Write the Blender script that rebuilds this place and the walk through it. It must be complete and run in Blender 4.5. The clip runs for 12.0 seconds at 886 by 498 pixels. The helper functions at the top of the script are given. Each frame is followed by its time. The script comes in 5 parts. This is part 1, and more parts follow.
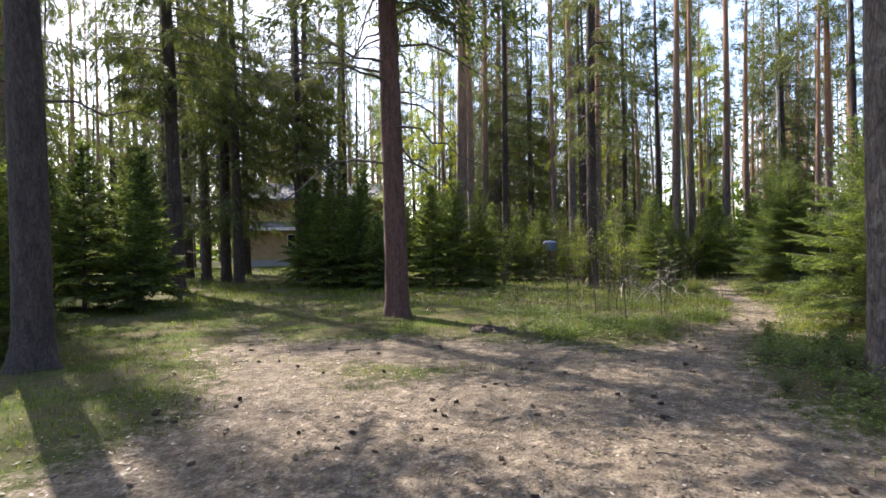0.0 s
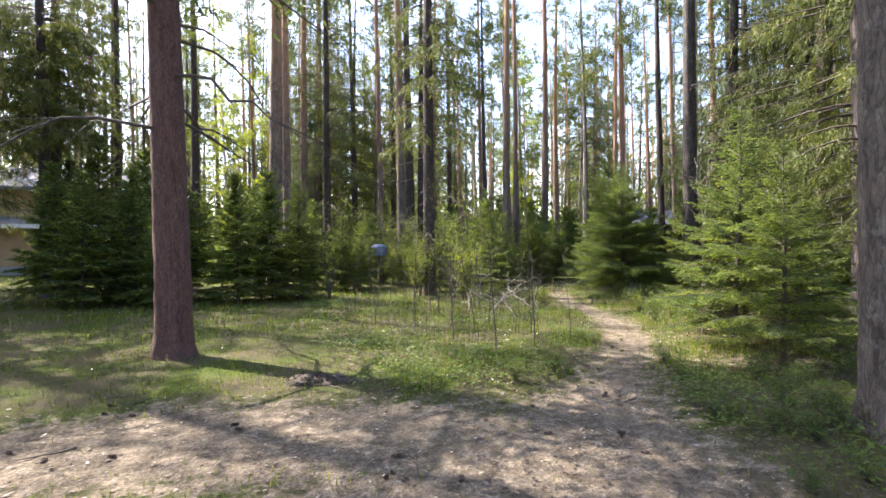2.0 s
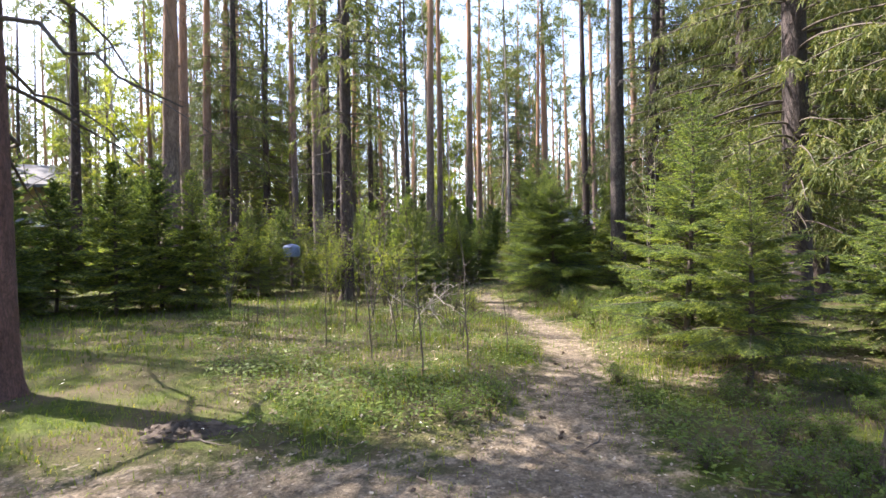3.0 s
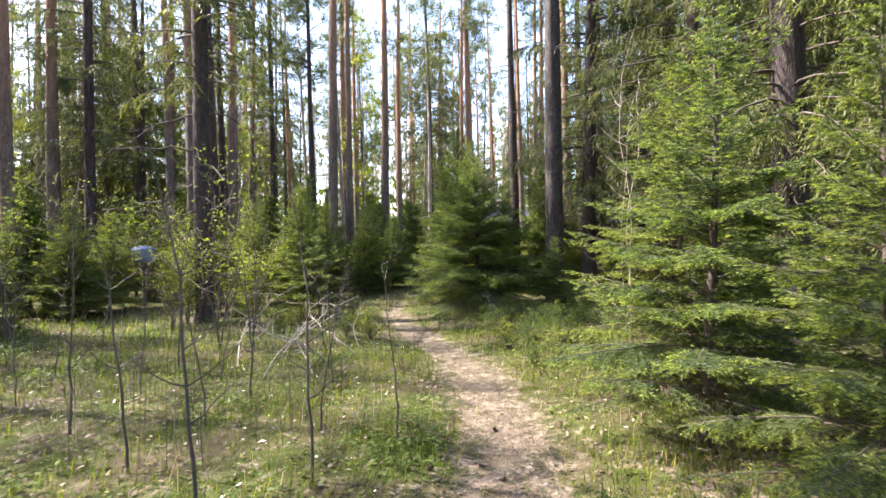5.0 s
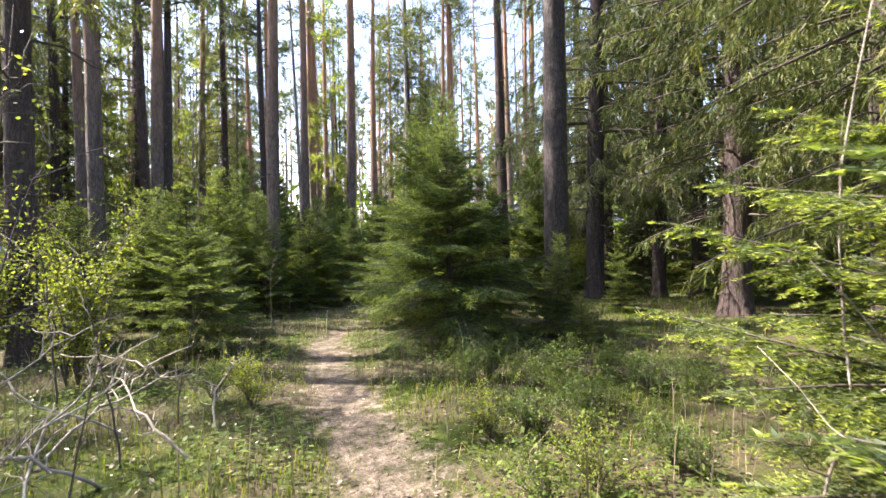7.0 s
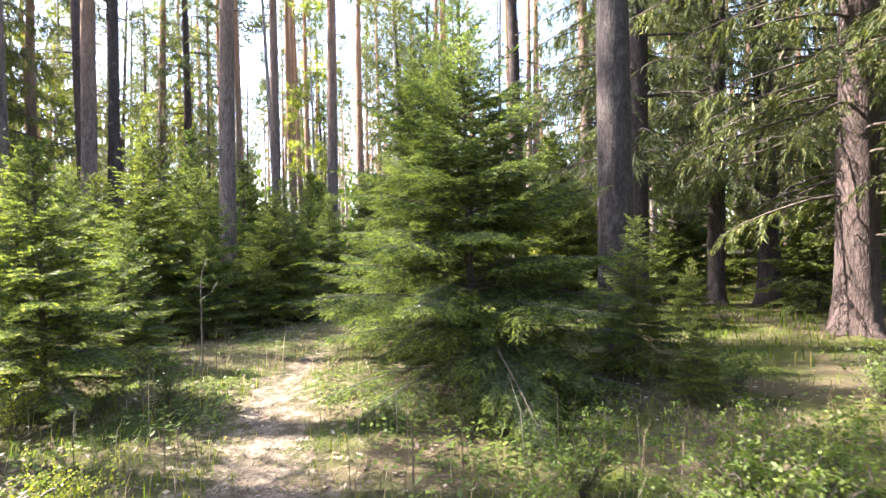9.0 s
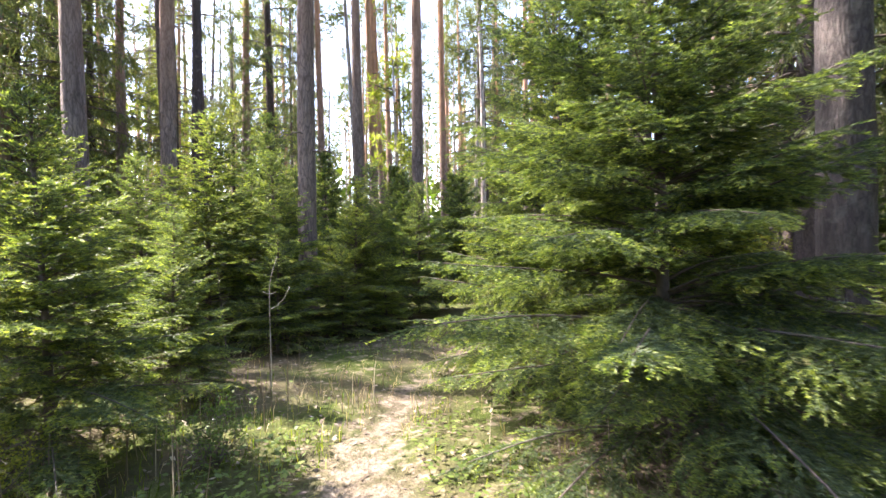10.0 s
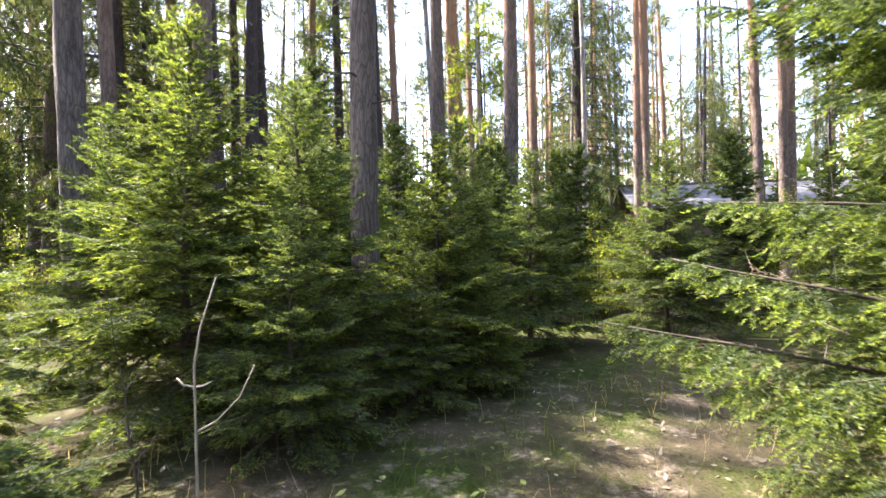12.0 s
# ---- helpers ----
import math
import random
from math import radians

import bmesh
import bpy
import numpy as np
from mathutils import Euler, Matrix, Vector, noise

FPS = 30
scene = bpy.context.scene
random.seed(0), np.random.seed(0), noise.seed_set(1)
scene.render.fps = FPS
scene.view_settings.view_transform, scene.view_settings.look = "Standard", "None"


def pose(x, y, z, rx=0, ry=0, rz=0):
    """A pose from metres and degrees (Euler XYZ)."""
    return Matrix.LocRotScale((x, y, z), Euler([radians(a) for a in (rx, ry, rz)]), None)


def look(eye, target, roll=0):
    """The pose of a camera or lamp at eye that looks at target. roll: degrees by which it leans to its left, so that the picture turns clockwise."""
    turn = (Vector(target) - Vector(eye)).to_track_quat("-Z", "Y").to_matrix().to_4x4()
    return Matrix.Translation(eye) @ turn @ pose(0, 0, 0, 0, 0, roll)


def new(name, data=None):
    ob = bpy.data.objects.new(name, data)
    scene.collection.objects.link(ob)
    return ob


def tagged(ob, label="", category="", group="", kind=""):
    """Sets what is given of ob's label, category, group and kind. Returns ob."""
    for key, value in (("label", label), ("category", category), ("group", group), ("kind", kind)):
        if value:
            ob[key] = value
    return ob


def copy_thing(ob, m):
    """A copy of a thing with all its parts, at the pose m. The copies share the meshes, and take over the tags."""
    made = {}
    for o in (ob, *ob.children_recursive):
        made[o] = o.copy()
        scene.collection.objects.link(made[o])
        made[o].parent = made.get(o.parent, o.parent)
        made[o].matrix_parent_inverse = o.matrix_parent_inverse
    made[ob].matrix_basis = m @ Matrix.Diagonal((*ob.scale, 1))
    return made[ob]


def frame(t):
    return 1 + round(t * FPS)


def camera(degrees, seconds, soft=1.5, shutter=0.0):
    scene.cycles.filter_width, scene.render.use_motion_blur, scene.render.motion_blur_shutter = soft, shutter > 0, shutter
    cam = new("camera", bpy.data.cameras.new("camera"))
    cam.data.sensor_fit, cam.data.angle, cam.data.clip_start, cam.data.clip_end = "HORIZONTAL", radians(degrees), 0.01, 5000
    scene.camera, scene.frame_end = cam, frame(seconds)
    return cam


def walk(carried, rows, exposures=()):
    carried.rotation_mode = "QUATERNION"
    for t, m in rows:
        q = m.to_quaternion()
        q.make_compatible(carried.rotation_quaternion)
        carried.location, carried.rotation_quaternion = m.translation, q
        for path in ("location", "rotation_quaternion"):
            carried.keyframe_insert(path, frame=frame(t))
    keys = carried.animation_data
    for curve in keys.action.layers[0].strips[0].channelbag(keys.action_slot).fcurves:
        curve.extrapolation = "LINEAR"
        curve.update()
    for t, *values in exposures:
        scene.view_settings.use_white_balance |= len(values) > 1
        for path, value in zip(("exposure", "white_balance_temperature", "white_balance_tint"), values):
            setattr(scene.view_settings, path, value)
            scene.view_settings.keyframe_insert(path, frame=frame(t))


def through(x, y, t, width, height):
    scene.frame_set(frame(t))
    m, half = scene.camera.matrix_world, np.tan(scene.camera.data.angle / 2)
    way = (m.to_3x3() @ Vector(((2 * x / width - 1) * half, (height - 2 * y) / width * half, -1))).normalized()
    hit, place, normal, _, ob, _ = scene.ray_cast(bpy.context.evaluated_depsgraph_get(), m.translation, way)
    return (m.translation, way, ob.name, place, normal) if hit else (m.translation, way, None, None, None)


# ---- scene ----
cam = camera(79.9, 12.0, 1.5, 0.15)

PATH = [
    (0.0, pose(0.027, -0.135, 1.450, 89.60, 0.90, 0.01)),
    (0.5, pose(0.019, 0.620, 1.491, 89.60, 0.80, -3.95)),
    (1.0, pose(-0.006, 1.313, 1.510, 89.70, 0.60, -9.45)),
    (1.5, pose(0.015, 1.936, 1.508, 89.80, 0.60, -15.36)),
    (2.0, pose(0.127, 2.571, 1.516, 89.60, 0.60, -19.59)),
    (2.5, pose(0.333, 3.190, 1.535, 89.50, 0.60, -23.52)),
    (3.0, pose(0.626, 3.731, 1.546, 89.40, 0.70, -27.96)),
    (3.5, pose(0.990, 4.273, 1.549, 89.40, 0.70, -31.45)),
    (5.5, pose(3.348, 6.860, 1.505, 89.40, 0.90, -36.75)),
    (6.0, pose(4.026, 7.541, 1.453, 89.40, 1.00, -37.47)),
    (6.5, pose(4.588, 8.164, 1.447, 89.40, 0.90, -37.42)),
    (7.0, pose(5.112, 8.735, 1.494, 89.50, 0.80, -37.21)),
    (9.0, pose(6.643, 11.209, 1.390, 89.50, 1.00, -38.43)),
    (9.5, pose(6.956, 12.072, 1.357, 89.50, 1.10, -34.76)),
    (10.0, pose(7.221, 12.910, 1.354, 89.50, 1.20, -30.22)),
    (10.5, pose(7.472, 13.704, 1.357, 89.60, 1.10, -25.94)),
    (11.0, pose(7.765, 14.481, 1.332, 89.70, 1.20, -23.03)),
    (11.5, pose(8.080, 15.280, 1.323, 89.70, 1.30, -22.57)),
    (12.0, pose(8.376, 16.043, 1.354, 89.70, 1.30, -21.90)),
]
walk(cam, PATH, [(0.0, 1.7, 6350, 17), (0.6, 1.86, 6350, 17), (1.2, 2.2, 6350, 17), (3.0, 2.28, 6400, 18), (6.0, 2.36, 6400, 20), (7.0, 2.38, 6400, 20), (9.0, 3.1, 6400, 21), (11.0, 2.95, 6450, 21), (12.0, 2.95, 6450, 20)])

# ---------------------------------------------------------------- world and sun
SUN_AZ, SUN_EL = 42.0, 47.0          # degrees to the left of straight ahead, degrees up
world = bpy.data.worlds.new("sky_world")
scene.world = world
world.use_nodes = True
wn = world.node_tree.nodes
sky = wn.new("ShaderNodeTexSky")
sky.sky_type, sky.sun_disc = "NISHITA", False
sky.sun_elevation, sky.sun_rotation = radians(SUN_EL), radians(-SUN_AZ)
sky.air_density, sky.dust_density, sky.ozone_density = 1.0, 2.0, 1.0
wn["Background"].inputs["Strength"].default_value = 0.15
world.node_tree.links.new(sky.outputs[0], wn["Background"].inputs["Color"])
to_sun = Vector((-math.sin(radians(SUN_AZ)) * math.cos(radians(SUN_EL)),
                 math.cos(radians(SUN_AZ)) * math.cos(radians(SUN_EL)), math.sin(radians(SUN_EL))))
sun = new("sun", bpy.data.lights.new("sun", "SUN"))
sun.data.energy, sun.data.angle, sun.data.color = 4.9, radians(0.53), (1.0, 0.93, 0.82)
sun.matrix_world = look((0, 0, 60), Vector((0, 0, 60)) - to_sun)


# ---------------------------------------------------------------- materials
def material(name, rough=0.8, metal=0.0):
    m = bpy.data.materials.new(name)
    m.use_nodes = True
    nt = m.node_tree
    p = nt.nodes["Principled BSDF"]
    p.inputs["Roughness"].default_value, p.inputs["Metallic"].default_value = rough, metal
    return m, nt, p


def node(nt, kind, **kw):
    n = nt.nodes.new(kind)
    for k, v in kw.items():
        n.inputs[k].default_value = v
    return n


def ramp(nt, fac, stops):
    r = nt.nodes.new("ShaderNodeValToRGB")
    e = r.color_ramp.elements
    while len(e) < len(stops):
        e.new(0.5)
    for el, (pos, col) in zip(e, stops):
        el.position, el.color = pos, (*col, 1)
    nt.links.new(fac, r.inputs[0])
    return r.outputs[0]


def mix(nt, a, b, fac, blend="MIX"):
    m = nt.nodes.new("ShaderNodeMix")
    m.data_type, m.blend_type = "RGBA", blend
    for sock, v in ((m.inputs[6], a), (m.inputs[7], b), (m.inputs[0], fac)):
        if hasattr(v, "is_output"):
            nt.links.new(v, sock)
        else:
            sock.default_value = (*v, 1) if isinstance(v, tuple) else v
    return m.outputs[2]


def where(nt, scale=(1, 1, 1)):
    c = nt.nodes.new("ShaderNodeTexCoord")
    mp = nt.nodes.new("ShaderNodeMapping")
    mp.inputs["Scale"].default_value = scale
    nt.links.new(c.outputs["Object"], mp.inputs[0])
    return mp.outputs[0]


def noise_of(nt, vec, scale, detail=4.0, rough=0.6):
    n = node(nt, "ShaderNodeTexNoise", Scale=scale, Detail=detail, Roughness=rough)
    nt.links.new(vec, n.inputs["Vector"])
    return n.outputs["Fac"]


def bump(nt, p, height, strength, dist):
    b = node(nt, "ShaderNodeBump", Strength=strength, Distance=dist)
    nt.links.new(height, b.inputs["Height"])
    nt.links.new(b.outputs[0], p.inputs["Normal"])


def bark(name, dark, light, top=None, plates=9.0, lichen=0.0):
    """Bark: upright plates and cracks, grain, and for pines a change to orange up the stem."""
    m, nt, p = material(name, 0.92)
    v = where(nt, (1, 1, 0.22))
    big = noise_of(nt, v, plates, 6, 0.65)
    vor = node(nt, "ShaderNodeTexVoronoi", Scale=plates * 2.2)
    vor.feature = "DISTANCE_TO_EDGE"
    warp = nt.nodes.new("ShaderNodeVectorMath")
    warp.operation = "ADD"
    nt.links.new(v, warp.inputs[0])
    n3 = node(nt, "ShaderNodeTexNoise", Scale=plates, Detail=2.0)
    nt.links.new(v, n3.inputs["Vector"])
    sc = nt.nodes.new("ShaderNodeVectorMath")
    sc.operation = "SCALE"
    sc.inputs["Scale"].default_value = 0.16
    nt.links.new(n3.outputs["Color"], sc.inputs[0])
    nt.links.new(sc.outputs[0], warp.inputs[1])
    nt.links.new(warp.outputs[0], vor.inputs["Vector"])
    fine = noise_of(nt, where(nt, (1, 1, 0.5)), 60, 5, 0.7)
    col = ramp(nt, big, [(0.3, dark), (0.72, light)])
    crack = ramp(nt, vor.outputs["Distance"], [(0.0, (0.35, 0.35, 0.35)), (0.16, (1, 1, 1))])
    col = mix(nt, col, crack, 0.8, "MULTIPLY")
    col = mix(nt, col, ramp(nt, fine, [(0.3, (0.6, 0.6, 0.6)), (0.7, (1.25, 1.2, 1.15))]), 0.7, "MULTIPLY")
    if top:
        sep = nt.nodes.new("ShaderNodeSeparateXYZ")
        nt.links.new(where(nt), sep.inputs[0])
        ht = node(nt, "ShaderNodeMapRange", **{"From Min": 4.0, "From Max": 12.0})
        nt.links.new(sep.outputs[2], ht.inputs[0])
        up = ramp(nt, big, [(0.3, tuple(c * 0.6 for c in top)), (0.7, top)])
        col = mix(nt, col, up, ht.outputs[0])
    if lichen:
        li = ramp(nt, noise_of(nt, where(nt), 5.0, 8, 0.75), [(0.52, (0, 0, 0)), (0.64, (1, 1, 1))])
        lf = nt.nodes.new("ShaderNodeMath")
        lf.operation = "MULTIPLY"
        lf.inputs[1].default_value = lichen
        nt.links.new(li, lf.inputs[0])
        col = mix(nt, col, (0.33, 0.34, 0.29), lf.outputs[0])
    oi = nt.nodes.new("ShaderNodeObjectInfo")
    tone = ramp(nt, oi.outputs["Random"], [(0.0, (0.8, 0.82, 0.85)), (1.0, (1.2, 1.12, 1.05))])
    col = mix(nt, col, tone, 1.0, "MULTIPLY")
    nt.links.new(col, p.inputs["Base Color"])
    hsum = mix(nt, vor.outputs["Distance"], fine, 0.35)
    bump(nt, p, hsum, 0.9, 0.03)
    return m


def leaf(name, stops, through=0.4, glow=(1.3, 1.45, 0.55), rough=0.5):
    """Leaves and needles: colour by piece and by plant, with light coming through them."""
    m, nt, p = material(name, rough)
    p.inputs["Specular IOR Level"].default_value = 0.25
    g = nt.nodes.new("ShaderNodeNewGeometry")
    col = ramp(nt, g.outputs["Random Per Island"], stops)
    pos = nt.nodes.new("ShaderNodeTexCoord")
    patch = noise_of(nt, pos.outputs["Object"], 1.6, 3)
    col = mix(nt, col, ramp(nt, patch, [(0.3, (0.7, 0.72, 0.7)), (0.7, (1.3, 1.25, 1.1))]), 0.8, "MULTIPLY")
    oi = nt.nodes.new("ShaderNodeObjectInfo")
    col = mix(nt, col, ramp(nt, oi.outputs["Random"], [(0, (0.85, 0.9, 1.0)), (1, (1.15, 1.1, 0.9))]), 1.0, "MULTIPLY")
    nt.links.new(col, p.inputs["Base Color"])
    t = nt.nodes.new("ShaderNodeBsdfTranslucent")
    nt.links.new(mix(nt, col, glow, 1.0, "MULTIPLY"), t.inputs[0])
    ms = nt.nodes.new("ShaderNodeMixShader")
    ms.inputs[0].default_value = through
    nt.links.new(p.outputs[0], ms.inputs[1])
    nt.links.new(t.outputs[0], ms.inputs[2])
    nt.links.new(ms.outputs[0], nt.nodes["Material Output"].inputs[0])
    return m


def plain(name, a, b, scale=6.0, rough=0.8, metal=0.0, strength=0.3):
    m, nt, p = material(name, rough, metal)
    v = where(nt)
    col = ramp(nt, noise_of(nt, v, scale, 6, 0.65), [(0.3, a), (0.7, b)])
    fine = noise_of(nt, v, scale * 9, 4)
    col = mix(nt, col, ramp(nt, fine, [(0.3, (0.8, 0.8, 0.8)), (0.7, (1.15, 1.15, 1.15))]), 0.6, "MULTIPLY")
    nt.links.new(col, p.inputs["Base Color"])
    bump(nt, p, fine, strength, 0.01)
    return m


M_SPRUCE_BARK = bark("spruce_bark", (0.04, 0.031, 0.028), (0.116, 0.088, 0.08), plates=12)
M_RED_BARK = bark("red_spruce_bark", (0.095, 0.048, 0.039), (0.23, 0.122, 0.098), plates=14)
M_PINE_BARK = bark("pine_bark", (0.10, 0.078, 0.066), (0.27, 0.215, 0.185), top=(0.40, 0.22, 0.12), plates=8)
M_GREY_BARK = bark("grey_pine_bark", (0.034, 0.029, 0.027), (0.1, 0.085, 0.078), plates=10, lichen=0.16)
M_PALE_BARK = bark("flaky_bark", (0.05, 0.042, 0.037), (0.17, 0.145, 0.128), plates=9, lichen=0.3)
M_BIRCH = bark("pale_stem_bark", (0.28, 0.24, 0.2), (0.55, 0.5, 0.44), plates=5)
M_TWIG = plain("twig_wood", (0.045, 0.036, 0.028), (0.11, 0.086, 0.066), 14)
M_DEADTWIG = plain("bleached_wood", (0.2, 0.17, 0.13), (0.42, 0.37, 0.3), 12)
M_NEEDLE_OLD = leaf("old_spruce_needles", [(0, (0.055, 0.08, 0.033)), (0.6, (0.108, 0.134, 0.052)), (1, (0.19, 0.195, 0.085))], 0.38, (1.25, 1.3, 0.6))
M_NEEDLE = leaf("young_spruce_needles", [(0, (0.046, 0.068, 0.04)), (0.6, (0.092, 0.124, 0.062)), (1, (0.16, 0.19, 0.084))], 0.45, (1.35, 1.45, 0.65))
# New growth, painted paler so the boughs show sunlit tips over dark cores
M_SUNNY_TIP = leaf("sunlit_fresh_tips", [(0, (0.12, 0.165, 0.05)), (0.6, (0.2, 0.245, 0.068)), (1, (0.33, 0.35, 0.1))], 0.48)
M_STEM = leaf("dry_stems", [(0, (0.06, 0.045, 0.032)), (0.6, (0.15, 0.115, 0.08)), (1, (0.4, 0.34, 0.25))], 0.15, (1, 1, 1))
M_NEEDLE_DRY = leaf("dry_spruce_twigs", [(0, (0.075, 0.055, 0.04)), (1, (0.17, 0.13, 0.09))], 0.2, (1.1, 1.0, 0.8))
M_PINE_NEEDLE = leaf("pine_needles", [(0, (0.06, 0.085, 0.028)), (1, (0.14, 0.16, 0.06))], 0.32, (1.2, 1.25, 0.65))
M_LEAF = leaf("fresh_leaves", [(0, (0.12, 0.16, 0.035)), (0.6, (0.2, 0.24, 0.05)), (1, (0.3, 0.31, 0.07))], 0.52, (1.35, 1.4, 0.6))
M_HERB = leaf("low_herbs", [(0, (0.055, 0.092, 0.024)), (1, (0.135, 0.182, 0.045))], 0.42)
M_GRASS = leaf("grass_blades", [(0, (0.045, 0.08, 0.011)), (0.6, (0.098, 0.14, 0.016)), (0.9, (0.155, 0.168, 0.032)), (1, (0.24, 0.2, 0.09))], 0.5, (1.3, 1.4, 0.5), 0.8)
M_STRAW = leaf("dry_grass", [(0, (0.26, 0.2, 0.1)), (1, (0.45, 0.37, 0.2))], 0.4, (1.1, 1.05, 0.85))
M_PETAL = leaf("white_petals", [(0, (0.7, 0.7, 0.68)), (1, (0.85, 0.85, 0.82))], 0.3, (1, 1, 1))
M_FLAKE = leaf("leaf_litter", [(0, (0.05, 0.034, 0.024)), (0.5, (0.13, 0.095, 0.07)), (0.85, (0.21, 0.165, 0.125)), (1, (0.4, 0.34, 0.27))], 0.1, (1, 1, 1), 0.5)
M_CONE = plain("cone_scales", (0.045, 0.03, 0.022), (0.12, 0.08, 0.055), 40, 0.8)
M_HOUSE = plain("ochre_render", (0.36, 0.24, 0.12), (0.48, 0.34, 0.19), 2.0, 0.9)
M_PLINTH = plain("grey_plinth", (0.3, 0.3, 0.3), (0.42, 0.42, 0.41), 3.0, 0.9)
M_ROOF = plain("grey_roof_sheet", (0.1, 0.1, 0.105), (0.17, 0.17, 0.175), 1.2, 0.95)
M_TRIMW = plain("white_trim_paint", (0.6, 0.58, 0.55), (0.75, 0.74, 0.72), 5.0, 0.6)
M_DARKWOOD = plain("dark_boards", (0.06, 0.045, 0.035), (0.14, 0.1, 0.075), 4.0, 0.8)
M_BLUE = plain("blue_grey_enamel", (0.10, 0.14, 0.24), (0.2, 0.26, 0.4), 3.0, 0.35)
M_SOIL = plain("dark_soil", (0.035, 0.026, 0.02), (0.11, 0.082, 0.06), 18, 0.95, 0, 0.8)
mg, gnt, gp = material("window_glass", 0.05)
gp.inputs["Base Color"].default_value = (0.02, 0.025, 0.03, 1)
M_GLASS = mg


def ground_material():
    m, nt, p = material("forest_floor", 0.95)
    p.inputs["Specular IOR Level"].default_value = 0.12
    v = where(nt)
    at = nt.nodes.new("ShaderNodeAttribute")
    at.attribute_name = "litter"
    f1 = noise_of(nt, v, 0.9, 5)
    f2 = noise_of(nt, v, 6, 6, 0.7)
    f3 = noise_of(nt, v, 45, 5, 0.75)
    vor = node(nt, "ShaderNodeTexVoronoi", Scale=38.0, Randomness=1.0)
    nt.links.new(v, vor.inputs["Vector"])
    litter = ramp(nt, f2, [(0.28, (0.056, 0.048, 0.037)), (0.5, (0.138, 0.118, 0.09)), (0.75, (0.285, 0.248, 0.195))])
    litter = mix(nt, litter, ramp(nt, f3, [(0.3, (0.5, 0.48, 0.46)), (0.7, (1.4, 1.36, 1.3))]), 0.9, "MULTIPLY")
    litter = mix(nt, litter, ramp(nt, vor.outputs["Color"], [(0.2, (0.65, 0.62, 0.6)), (0.8, (1.25, 1.2, 1.15))]), 0.7, "MULTIPLY")
    moss = ramp(nt, f2, [(0.3, (0.022, 0.03, 0.008)), (0.5, (0.048, 0.066, 0.012)), (0.75, (0.1, 0.118, 0.022))])
    moss = mix(nt, moss, ramp(nt, f3, [(0.3, (0.5, 0.5, 0.5)), (0.7, (1.4, 1.4, 1.3))]), 0.9, "MULTIPLY")
    moss = mix(nt, moss, mix(nt, (0.04, 0.03, 0.02), (0.14, 0.105, 0.07), f3), ramp(nt, f1, [(0.4, (0, 0, 0)), (0.6, (0.8, 0.8, 0.8))]))
    edge = nt.nodes.new("ShaderNodeMath")
    edge.operation = "ADD"
    nt.links.new(at.outputs["Fac"], edge.inputs[0])
    sub = node(nt, "ShaderNodeMapRange", **{"From Min": 0.25, "From Max": 0.75, "To Min": -0.5, "To Max": 0.5})
    nt.links.new(f2, sub.inputs[0])
    nt.links.new(sub.outputs[0], edge.inputs[1])
    fac = ramp(nt, edge.outputs[0], [(0.35, (0, 0, 0)), (0.65, (1, 1, 1))])
    nt.links.new(mix(nt, moss, litter, fac), p.inputs["Base Color"])
    bump(nt, p, mix(nt, f3, vor.outputs["Distance"], 0.4), 0.8, 0.03)
    return m


M_GROUND = ground_material()


